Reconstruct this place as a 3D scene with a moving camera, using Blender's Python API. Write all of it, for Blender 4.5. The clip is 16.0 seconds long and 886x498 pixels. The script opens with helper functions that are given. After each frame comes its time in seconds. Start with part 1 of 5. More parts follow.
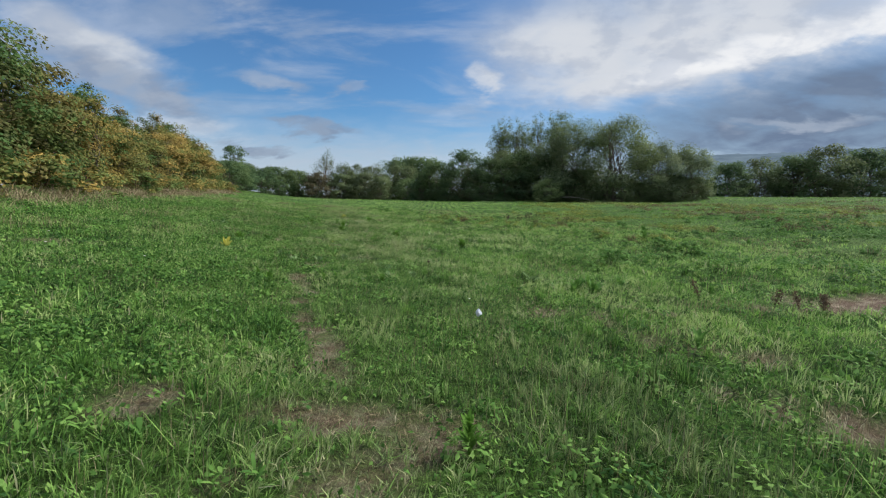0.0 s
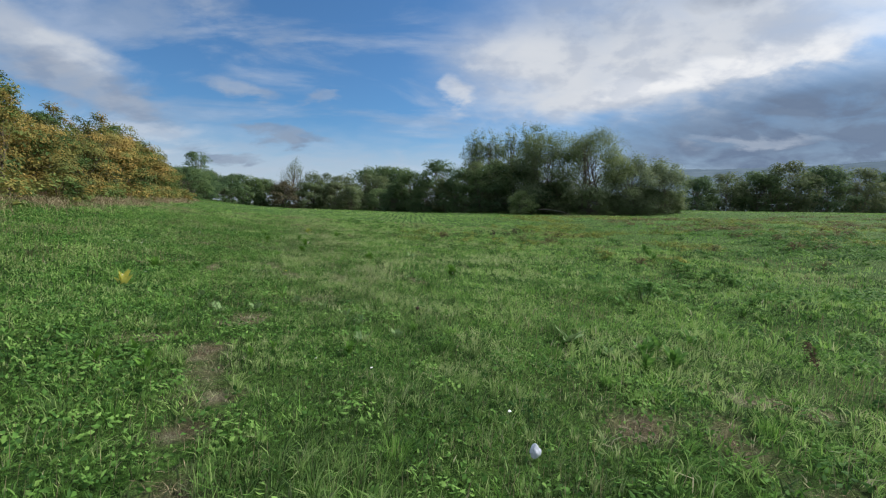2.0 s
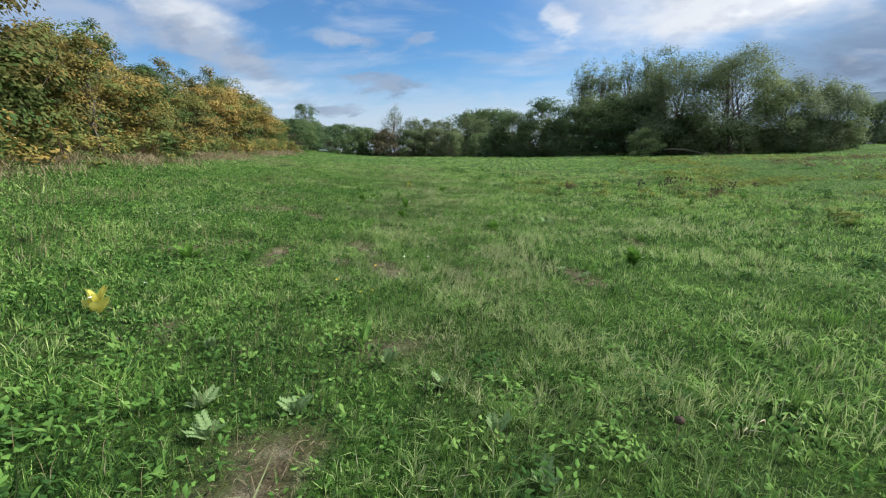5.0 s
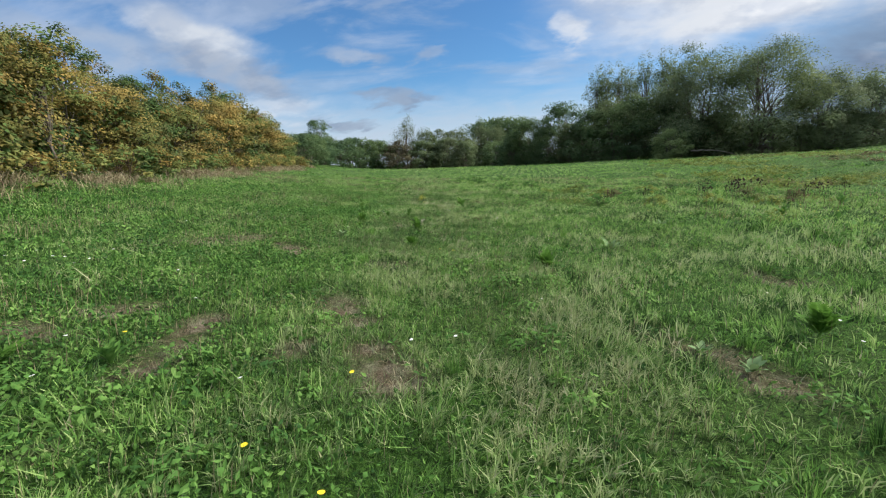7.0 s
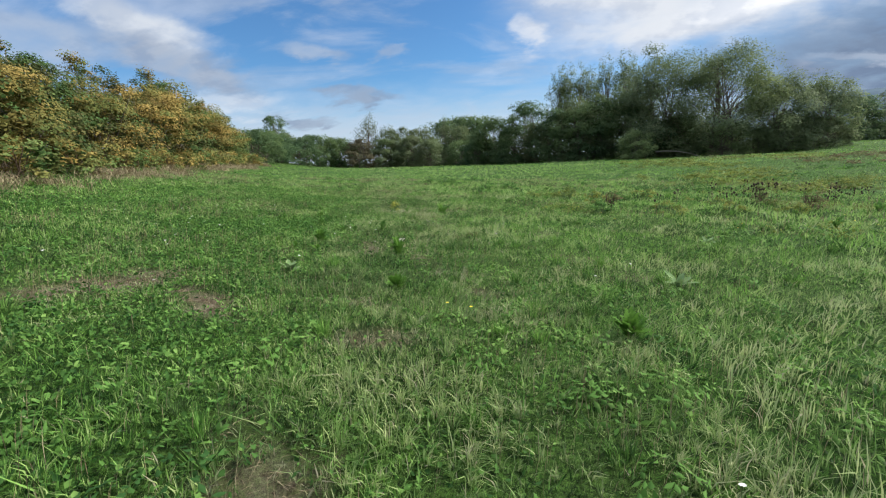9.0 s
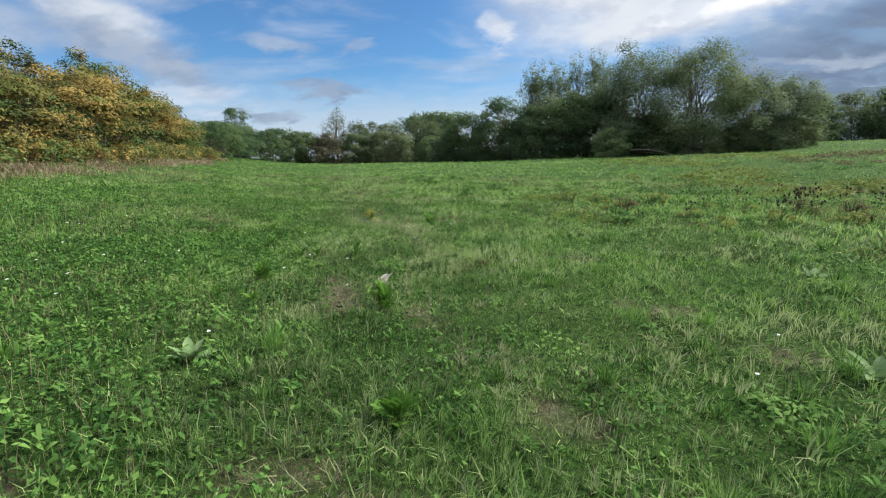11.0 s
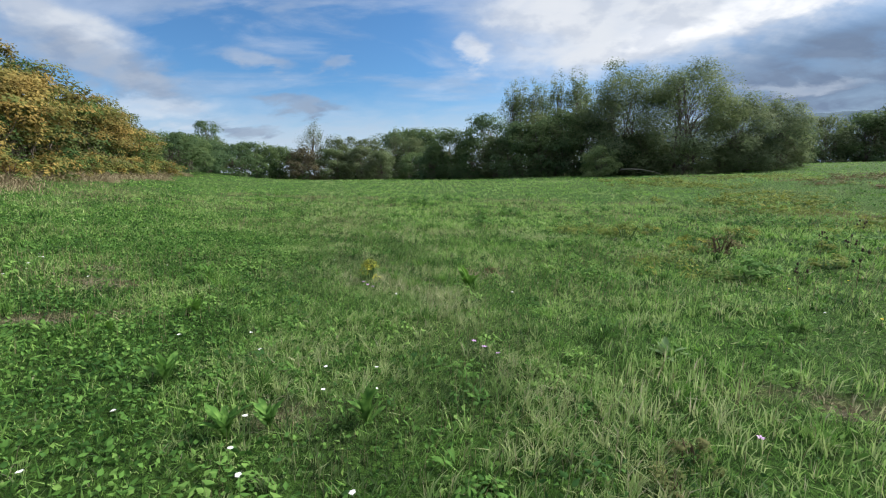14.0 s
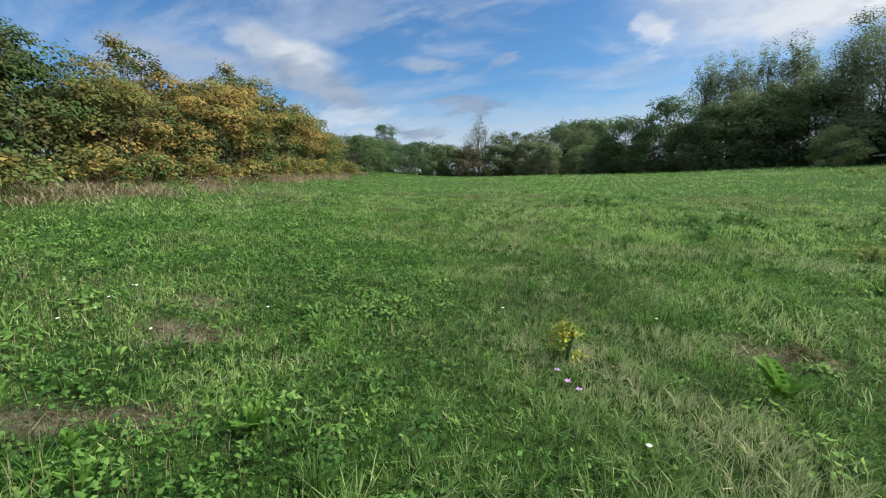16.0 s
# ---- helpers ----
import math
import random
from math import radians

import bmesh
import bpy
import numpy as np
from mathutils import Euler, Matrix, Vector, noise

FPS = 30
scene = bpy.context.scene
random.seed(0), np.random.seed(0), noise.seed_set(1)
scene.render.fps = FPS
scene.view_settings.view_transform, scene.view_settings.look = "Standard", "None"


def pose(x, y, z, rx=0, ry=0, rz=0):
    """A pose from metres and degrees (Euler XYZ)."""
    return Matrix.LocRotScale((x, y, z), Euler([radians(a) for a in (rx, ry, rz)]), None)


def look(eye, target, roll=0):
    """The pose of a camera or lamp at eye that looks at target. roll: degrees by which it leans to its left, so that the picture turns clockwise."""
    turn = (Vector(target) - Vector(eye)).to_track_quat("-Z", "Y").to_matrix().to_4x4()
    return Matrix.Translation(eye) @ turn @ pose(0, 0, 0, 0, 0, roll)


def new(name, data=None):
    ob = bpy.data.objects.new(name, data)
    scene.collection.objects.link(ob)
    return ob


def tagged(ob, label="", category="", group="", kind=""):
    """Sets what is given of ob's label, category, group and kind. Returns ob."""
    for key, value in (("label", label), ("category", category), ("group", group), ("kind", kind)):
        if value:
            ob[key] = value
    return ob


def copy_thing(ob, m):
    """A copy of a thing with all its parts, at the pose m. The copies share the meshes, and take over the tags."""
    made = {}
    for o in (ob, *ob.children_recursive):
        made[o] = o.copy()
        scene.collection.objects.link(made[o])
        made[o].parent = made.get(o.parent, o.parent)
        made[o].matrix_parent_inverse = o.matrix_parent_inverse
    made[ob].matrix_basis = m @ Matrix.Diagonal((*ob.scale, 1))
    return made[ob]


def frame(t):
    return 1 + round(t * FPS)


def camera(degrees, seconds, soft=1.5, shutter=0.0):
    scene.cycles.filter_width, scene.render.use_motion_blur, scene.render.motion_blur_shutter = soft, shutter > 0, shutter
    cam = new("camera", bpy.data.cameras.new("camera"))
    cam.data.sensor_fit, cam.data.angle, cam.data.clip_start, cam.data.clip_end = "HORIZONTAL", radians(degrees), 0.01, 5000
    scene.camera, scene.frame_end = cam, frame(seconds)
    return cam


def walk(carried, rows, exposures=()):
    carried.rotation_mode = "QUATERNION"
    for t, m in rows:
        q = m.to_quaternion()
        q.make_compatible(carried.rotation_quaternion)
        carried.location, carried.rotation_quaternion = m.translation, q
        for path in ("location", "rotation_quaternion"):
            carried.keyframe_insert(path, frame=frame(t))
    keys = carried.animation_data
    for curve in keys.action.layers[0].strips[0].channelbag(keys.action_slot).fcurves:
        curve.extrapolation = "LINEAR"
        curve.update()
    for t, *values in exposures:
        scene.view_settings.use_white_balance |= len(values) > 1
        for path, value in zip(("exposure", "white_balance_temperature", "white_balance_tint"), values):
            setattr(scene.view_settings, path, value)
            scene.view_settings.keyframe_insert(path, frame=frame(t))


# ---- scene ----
cam = camera(90.2, 16.0, 1.2)
PATH = [
    (0, (-0.011, 1.654, 1.404), (-0.001, 3.64, 1.167), 0.4),
    (0.5, (-0.11, 2.371, 1.415), (-0.276, 4.351, 1.181), -0.1),
    (1, (-0.231, 2.989, 1.501), (-0.37, 4.968, 1.248), 0.0),
    (1.5, (-0.258, 3.613, 1.526), (-0.246, 5.598, 1.285), -0.3),
    (2, (-0.333, 4.264, 1.524), (-0.194, 6.25, 1.335), 1.0),
    (2.5, (-0.339, 4.857, 1.518), (-0.15, 6.84, 1.341), 2.0),
    (3, (-0.422, 5.519, 1.53), (-0.332, 7.503, 1.296), 1.4),
    (3.5, (-0.646, 6.112, 1.608), (-0.691, 8.067, 1.189), 1.0),
    (4, (-0.725, 6.779, 1.559), (-0.905, 8.727, 1.141), -0.7),
    (4.5, (-1.009, 7.437, 1.524), (-1.292, 9.368, 1.088), -0.7),
    (5, (-1.182, 7.991, 1.571), (-1.482, 9.921, 1.141), -0.9),
    (5.2, (-1.223, 8.248, 1.565), (-1.533, 10.182, 1.163), -1.2),
    (7.3, (-1.857, 11.054, 1.426), (-2.229, 12.982, 1.047), -3.0),
    (7.5, (-1.916, 11.271, 1.447), (-2.259, 13.204, 1.068), -2.8),
    (7.8, (-1.994, 11.669, 1.445), (-2.255, 13.617, 1.075), -3.5),
    (8, (-2.081, 11.947, 1.449), (-2.303, 13.9, 1.077), -3.6),
    (8.2, (-2.181, 12.185, 1.445), (-2.4, 14.138, 1.075), -2.9),
    (10.3, (-3.077, 14.642, 1.53), (-3.255, 16.585, 1.095), -2.6),
    (10.5, (-3.1, 14.906, 1.496), (-3.241, 16.853, 1.062), -2.7),
    (11, (-3.249, 15.522, 1.51), (-3.317, 17.478, 1.097), -2.0),
    (11.5, (-3.41, 16.099, 1.56), (-3.306, 18.07, 1.239), -1.4),
    (12, (-3.543, 16.742, 1.551), (-3.369, 18.713, 1.258), -2.3),
    (12.5, (-3.844, 17.36, 1.543), (-3.676, 19.331, 1.253), -2.3),
    (13, (-3.998, 17.947, 1.513), (-3.852, 19.917, 1.203), -2.6),
    (13.5, (-4.115, 18.607, 1.515), (-4.05, 20.579, 1.185), -2.5),
    (14, (-4.274, 19.252, 1.583), (-4.236, 21.222, 1.24), -1.3),
    (14.5, (-4.381, 19.938, 1.554), (-4.521, 21.903, 1.211), -2.7),
    (15, (-4.635, 20.572, 1.531), (-5.021, 22.507, 1.207), -0.6),
    (15.5, (-4.854, 21.159, 1.589), (-5.483, 23.029, 1.261), -1.7),
    (16, (-4.945, 21.852, 1.587), (-5.609, 23.708, 1.25), -2.6),
]
walk(cam, [(t, look(eye, target, roll)) for t, eye, target, roll in PATH],
     [(0, 0.1), (1.5, 0.18), (2, 0.08), (2.5, -0.06), (3, 0.0), (3.5, 0.36), (4.5, 0.45), (5, 0.40), (7.5, 0.31), (8, 0.31), (10.5, 0.45), (11, 0.36), (11.5, 0.16), (12.5, 0.2), (13, 0.27), (14, 0.33), (15.5, 0.38), (16, 0.3)])

# ---- light and sky ----
SUN_DIR = Vector((0.72, 0.22, 0.62)).normalized()


def sky():
    world = bpy.data.worlds.new("sky")
    scene.world = world
    world.use_nodes = True
    nt = world.node_tree
    nt.nodes.clear()

    def node(kind):
        return nt.nodes.new(kind)

    def feed(sock, v):
        if isinstance(v, bpy.types.NodeSocket):
            nt.links.new(v, sock)
        else:
            sock.default_value = v

    def op(kind, a, b=0.0, c=None, clamp=False):
        n = node("ShaderNodeMath")
        n.operation, n.use_clamp = kind, clamp
        feed(n.inputs[0], a)
        feed(n.inputs[1], b)
        if c is not None:
            feed(n.inputs[2], c)
        return n.outputs[0]

    def step(v, lo, hi):
        n = node("ShaderNodeMapRange")
        n.interpolation_type = "SMOOTHSTEP"
        feed(n.inputs["Value"], v)
        n.inputs["From Min"].default_value, n.inputs["From Max"].default_value = lo, hi
        return n.outputs["Result"]

    def mix(f, a, b):
        n = node("ShaderNodeMix")
        n.data_type = "RGBA"
        feed(n.inputs[0], f)
        feed(n.inputs[6], a)
        feed(n.inputs[7], b)
        return n.outputs[2]

    def noise_tex(vec, scale, detail, rough, distort=0.0, off=(0, 0, 0), stretch=(1, 1, 1), turn=0.0):
        m = node("ShaderNodeMapping")
        feed(m.inputs["Vector"], vec)
        m.inputs["Location"].default_value, m.inputs["Scale"].default_value = off, stretch
        m.inputs["Rotation"].default_value = (0, 0, turn)
        n = node("ShaderNodeTexNoise")
        feed(n.inputs["Vector"], m.outputs[0])
        for k, v in (("Scale", scale), ("Detail", detail), ("Roughness", rough), ("Distortion", distort)):
            n.inputs[k].default_value = v
        return n.outputs["Fac"]

    coord = node("ShaderNodeTexCoord").outputs["Generated"]
    sep = node("ShaderNodeSeparateXYZ")
    feed(sep.inputs[0], coord)
    x, y, z = sep.outputs
    up = op("ADD", op("MAXIMUM", z, 0.0), 0.34)
    flat = node("ShaderNodeCombineXYZ")
    feed(flat.inputs[0], op("DIVIDE", x, up))
    feed(flat.inputs[1], op("DIVIDE", y, up))
    plane = flat.outputs[0]

    def toward(direction, lo, hi):
        n = node("ShaderNodeVectorMath")
        n.operation = "DOT_PRODUCT"
        feed(n.inputs[0], coord)
        n.inputs[1].default_value = direction
        return step(n.outputs["Value"], lo, hi)

    blue = node("ShaderNodeTexSky")
    blue.sky_type, blue.sun_disc = "NISHITA", False
    blue.sun_elevation = math.asin(SUN_DIR.z)
    blue.sun_rotation = math.atan2(SUN_DIR.x, SUN_DIR.y)
    blue.air_density, blue.dust_density, blue.ozone_density = 1.0, 0.6, 2.5
    strength = node("ShaderNodeVectorMath")
    strength.operation = "SCALE"
    feed(strength.inputs[0], blue.outputs[0])
    strength.inputs["Scale"].default_value = 0.085
    tint = node("ShaderNodeMix")
    tint.data_type, tint.blend_type = "RGBA", "MULTIPLY"
    tint.inputs[0].default_value = 1.0
    feed(tint.inputs[6], strength.outputs[0])
    tint.inputs[7].default_value = (0.62, 1.00, 1.30, 1)
    base = tint.outputs[2]

    # bearing and height over the horizon, in degrees, stirred by noise so that clouds fray
    big = noise_tex(plane, 2.1, 7, 0.50, 0.15, (3.1, 1.7, 0), (1, 1.15, 1), 0.35)
    wisp = noise_tex(plane, 5.5, 7, 0.55, 0.3, (0.4, 5.2, 0), (0.9, 1.1, 1), 0.8)
    veil = noise_tex(plane, 2.4, 8, 0.58, 0.6, (2.2, 0.3, 0), (0.6, 1.5, 1), 0.75)
    ripple = noise_tex(plane, 9.0, 7, 0.60, 0.2, (1.4, 0.9, 0), (0.85, 1.15, 1), 0.6)
    puff = noise_tex(plane, 6.5, 8, 0.56, 0.1, (5.1, 2.6, 0), (0.95, 1.05, 1), 0.2)
    bearing = op("MULTIPLY", op("ARCTAN2", x, y), 57.296)
    height = op("MULTIPLY", op("ARCSINE", z), 57.296)
    stir_u = op("ADD", op("MULTIPLY", op("SUBTRACT", big, 0.5), 9.0), op("MULTIPLY", op("SUBTRACT", ripple, 0.5), 5.0))
    stir_v = op("ADD", op("MULTIPLY", op("SUBTRACT", veil, 0.5), 5.0), op("MULTIPLY", op("SUBTRACT", wisp, 0.5), 4.5))
    chart = node("ShaderNodeCombineXYZ")
    feed(chart.inputs[0], op("ADD", bearing, stir_u))
    feed(chart.inputs[1], op("ADD", height, stir_v))

    def cloud_patch(u, v, long_half, high_half, turn):
        m = node("ShaderNodeMapping")
        m.vector_type = "TEXTURE"
        feed(m.inputs["Vector"], chart.outputs[0])
        m.inputs["Location"].default_value = (u, v, 0)
        m.inputs["Rotation"].default_value = (0, 0, radians(turn))
        m.inputs["Scale"].default_value = (long_half, high_half, 1)
        n = node("ShaderNodeVectorMath")
        n.operation = "LENGTH"
        feed(n.inputs[0], m.outputs[0])
        return step(n.outputs["Value"], 1.25, 0.45)

    white, pale, grey, slate = (0.63, 0.66, 0.71, 1), (0.38, 0.44, 0.54, 1), (0.26, 0.315, 0.415, 1), (0.165, 0.225, 0.330, 1)
    # thin streaked veils everywhere, closing to white haze low down; broken cover overhead and behind
    streaks = op("MULTIPLY", step(veil, 0.44, 0.68), 0.48)
    colour = mix(streaks, base, mix(step(wisp, 0.4, 0.62), pale, (0.52, 0.57, 0.66, 1)))
    colour = mix(op("MULTIPLY", step(op("ADD", height, stir_v), 10.5, 2.5), 0.72), colour, (0.50, 0.56, 0.66, 1))
    away = op("MAXIMUM", step(height, 26.0, 38.0), step(y, 0.35, 0.0))
    colour = mix(op("MULTIPLY", step(op("ADD", big, op("MULTIPLY", wisp, 0.5)), 0.55, 0.85), op("MULTIPLY", away, 0.9)), colour, (0.55, 0.59, 0.66, 1))
    # bearing, height, half length, half height, turn, how dense, tone
    for u, v, a, b, turn, dense, tone in (
        (-48, 12.5, 8, 3.2, -10, 0.70, pale), (-37, 14.6, 7.0, 2.3, -18, 0.92, (0.56, 0.60, 0.66, 1)), (-35, 11.2, 9, 2.4, -20, 0.85, (0.33, 0.385, 0.48, 1)),
        (-31, 7.0, 8, 1.4, 4, 0.55, white), (-20.5, 12.7, 4.2, 1.0, -8, 0.65, pale), (-12, 12.4, 2.3, 1.1, 0, 0.60, pale),
        (-15.5, 7.9, 5.0, 1.1, -6, 0.75, grey), (-21.5, 5.6, 4.0, 0.8, -4, 0.70, grey), (-27, 23, 7, 2.4, -12, 0.55, pale),
        (29, 19.0, 25, 10, 6, 0.86, (0.50, 0.55, 0.63, 1)), (27, 15.0, 20, 4.6, 5, 0.85, white), (32, 19.5, 12, 3.0, 6, 0.70, white), (14, 18.0, 7, 3.2, 0, 0.85, white), (5.8, 14.2, 2.2, 1.5, 0, 0.75, white),
        (41, 23.0, 10, 1.8, 6, 0.60, grey), (48, 8.6, 30, 5.8, 5, 1.0, slate), (36, 15.0, 15, 1.5, 6, 0.85, (0.84, 0.85, 0.87, 1)), (39, 7.5, 7, 0.8, -3, 0.65, pale),
    ):
        body = op("MULTIPLY", cloud_patch(u, v, a, b, turn), op("ADD", dense - 0.22, op("MULTIPLY", step(wisp, 0.30, 0.66), 0.30)), clamp=True)
        # hollows in a cloud are greyer than its crests
        worn = op("MULTIPLY", step(puff, 0.56, 0.40), 0.30 if tone is slate else 0.55)
        colour = mix(body, colour, mix(worn, tone, tuple(c * k for c, k in zip(tone, (0.66, 0.71, 0.80, 1)))))
    # the cloud bank glows round the hidden sun, and the high sky is brighter than the rim
    colour = mix(op("MULTIPLY", toward(tuple(SUN_DIR), 0.80, 1.0), 0.8), colour, (1.5, 1.45, 1.35, 1))
    lift = node("ShaderNodeVectorMath")
    lift.operation = "SCALE"
    feed(lift.inputs[0], colour)
    feed(lift.inputs["Scale"], op("ADD", 1.0, op("MULTIPLY", step(z, 0.45, 0.85), 0.9)))
    low = lift.outputs[0]
    back = node("ShaderNodeBackground")
    feed(back.inputs["Color"], low)
    back.inputs["Strength"].default_value = 1.0
    out = node("ShaderNodeOutputWorld")
    nt.links.new(back.outputs[0], out.inputs["Surface"])


sky()
sun = new("sun", bpy.data.lights.new("sun", "SUN"))
sun.data.energy, sun.data.angle, sun.data.color = 5.0, radians(16), (1.0, 0.96, 0.88)
sun.matrix_world = look(SUN_DIR * 60, (0, 0, 0))


# ---- materials ----
def material(name, build):
    mat = bpy.data.materials.new(name)
    mat.use_nodes = True
    nt = mat.node_tree
    nt.nodes.clear()
    out = nt.nodes.new("ShaderNodeOutputMaterial")
    nt.links.new(build(nt), out.inputs["Surface"])
    return mat


def put(nt, sock, v):
    if isinstance(v, bpy.types.NodeSocket):
        nt.links.new(v, sock)
    else:
        sock.default_value = v


def tex_noise(nt, scale, detail=4, rough=0.55, distort=0.0, stretch=(1, 1, 1)):
    geo = nt.nodes.new("ShaderNodeNewGeometry")
    m = nt.nodes.new("ShaderNodeMapping")
    nt.links.new(geo.outputs["Position"], m.inputs["Vector"])
    m.inputs["Scale"].default_value = stretch
    n = nt.nodes.new("ShaderNodeTexNoise")
    nt.links.new(m.outputs[0], n.inputs["Vector"])
    for k, v in (("Scale", scale), ("Detail", detail), ("Roughness", rough), ("Distortion", distort)):
        n.inputs[k].default_value = v
    return n.outputs["Fac"]


def ramp(nt, fac, stops):
    n = nt.nodes.new("ShaderNodeValToRGB")
    els = n.color_ramp.elements
    while len(els) < len(stops):
        els.new(0.5)
    for e, (p, c) in zip(els, stops):
        e.position, e.color = p, (*c, 1)
    put(nt, n.inputs[0], fac)
    return n.outputs[0]


def blend(nt, fac, a, b, kind="MIX"):
    n = nt.nodes.new("ShaderNodeMix")
    n.data_type, n.blend_type = "RGBA", kind
    put(nt, n.inputs[0], fac)
    put(nt, n.inputs[6], a if isinstance(a, bpy.types.NodeSocket) else (*a, 1))
    put(nt, n.inputs[7], b if isinstance(b, bpy.types.NodeSocket) else (*b, 1))
    return n.outputs[2]


def calc(nt, kind, a, b=0.0, clamp=False):
    n = nt.nodes.new("ShaderNodeMath")
    n.operation, n.use_clamp = kind, clamp
    put(nt, n.inputs[0], a)
    put(nt, n.inputs[1], b)
    return n.outputs[0]


def attr(nt, name):
    n = nt.nodes.new("ShaderNodeAttribute")
    n.attribute_name = name
    return n.outputs["Fac"]


def skin(nt, colour, rough=0.6, bump=None, depth=0.02, spec=0.3):
    b = nt.nodes.new("ShaderNodeBsdfPrincipled")
    put(nt, b.inputs["Base Color"], colour if isinstance(colour, bpy.types.NodeSocket) else (*colour, 1))
    put(nt, b.inputs["Roughness"], rough)
    b.inputs["Specular IOR Level"].default_value = spec
    if bump is not None:
        n = nt.nodes.new("ShaderNodeBump")
        n.inputs["Distance"].default_value = depth
        nt.links.new(bump, n.inputs["Height"])
        nt.links.new(n.outputs[0], b.inputs["Normal"])
    return b.outputs[0]


def thin(nt, colour, through_part=0.35, rough=0.55, spec=0.3):
    """A thin leaf: part of the light passes through."""
    b = skin(nt, colour, rough, spec=spec)
    t = nt.nodes.new("ShaderNodeBsdfTranslucent")
    put(nt, t.inputs["Color"], colour if isinstance(colour, bpy.types.NodeSocket) else (*colour, 1))
    m = nt.nodes.new("ShaderNodeMixShader")
    m.inputs[0].default_value = through_part
    nt.links.new(b, m.inputs[1])
    nt.links.new(t.outputs[0], m.inputs[2])
    return m.outputs[0]


def leaf_material(name, stops, patch=None, patch_scale=0.5, through_part=0.35, rough=0.7, spec=0.08):
    """Leaves that vary from one to the next (tone) and from bough to bough (patch colours)."""

    def build(nt):
        c = ramp(nt, attr(nt, "tone"), stops)
        if patch:
            f = ramp(nt, tex_noise(nt, patch_scale, 3, 0.6), [(0.42, (0, 0, 0)), (0.62, (1, 1, 1))])
            c = blend(nt, f, c, ramp(nt, attr(nt, "tone"), patch))
        return thin(nt, c, through_part, rough, spec)

    return material(name, build)


def bark_material(name, a, b):
    def build(nt):
        n = tex_noise(nt, 6, 6, 0.65, 0.4, (1, 1, 0.25))
        return skin(nt, ramp(nt, n, [(0.3, a), (0.7, b)]), 0.9, n, 0.02)

    return material(name, build)


def ground_build(nt):
    n1 = tex_noise(nt, 0.35, 5, 0.6)
    n2 = tex_noise(nt, 26, 6, 0.75)
    n3 = tex_noise(nt, 60, 4, 0.75)
    litter = tex_noise(nt, 150, 3, 0.7, 1.2)
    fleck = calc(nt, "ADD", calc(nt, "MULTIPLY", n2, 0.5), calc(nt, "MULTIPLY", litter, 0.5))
    # dark thatch; the near-black flecks also paint in shade between the blades
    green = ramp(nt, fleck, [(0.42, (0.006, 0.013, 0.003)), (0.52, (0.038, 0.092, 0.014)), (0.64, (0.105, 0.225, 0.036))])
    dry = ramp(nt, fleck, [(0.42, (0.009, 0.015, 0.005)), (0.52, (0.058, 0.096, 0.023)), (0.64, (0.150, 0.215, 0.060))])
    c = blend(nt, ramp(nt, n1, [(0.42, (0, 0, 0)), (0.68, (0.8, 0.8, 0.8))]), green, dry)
    earth = ramp(nt, n3, [(0.30, (0.032, 0.020, 0.014)), (0.5, (0.115, 0.078, 0.055)), (0.72, (0.25, 0.185, 0.135))])
    thatch = ramp(nt, litter, [(0.34, (0.07, 0.055, 0.038)), (0.52, (0.25, 0.21, 0.150)), (0.66, (0.46, 0.40, 0.30))])
    soil = blend(nt, ramp(nt, tex_noise(nt, 7, 4, 0.6), [(0.46, (0, 0, 0)), (0.66, (0.9, 0.9, 0.9))]), earth, thatch)
    c = blend(nt, attr(nt, "bare"), c, soil)
    return skin(nt, c, 0.95, calc(nt, "ADD", n2, calc(nt, "MULTIPLY", litter, 0.5)), 0.03, 0.1)


def grass_build(nt):
    tone = attr(nt, "tone")
    fresh = ramp(nt, tone, [(0.0, (0.023, 0.062, 0.015)), (0.4, (0.118, 0.262, 0.047)), (0.75, (0.230, 0.410, 0.088)), (1.0, (0.36, 0.48, 0.17))])
    dull = ramp(nt, tone, [(0.0, (0.070, 0.088, 0.042)), (0.45, (0.180, 0.210, 0.110)), (0.75, (0.30, 0.305, 0.18)), (1.0, (0.48, 0.435, 0.30))])
    f = ramp(nt, tex_noise(nt, 0.9, 5, 0.65, 0.6), [(0.44, (0, 0, 0)), (0.60, (1, 1, 1))])
    g = ramp(nt, tex_noise(nt, 0.07, 3, 0.5), [(0.38, (0.25, 0.25, 0.25)), (0.58, (1, 1, 1))])
    c = blend(nt, calc(nt, "ADD", calc(nt, "MULTIPLY", calc(nt, "MULTIPLY", f, g), 0.26), attr(nt, "dry"), True), fresh, dull)
    return thin(nt, c, 0.38, 0.6, 0.12)


def straw_build(nt):
    return thin(nt, ramp(nt, attr(nt, "tone"), [(0, (0.14, 0.11, 0.065)), (0.5, (0.25, 0.20, 0.12)), (1, (0.38, 0.32, 0.20))]), 0.2, 0.7, 0.2)


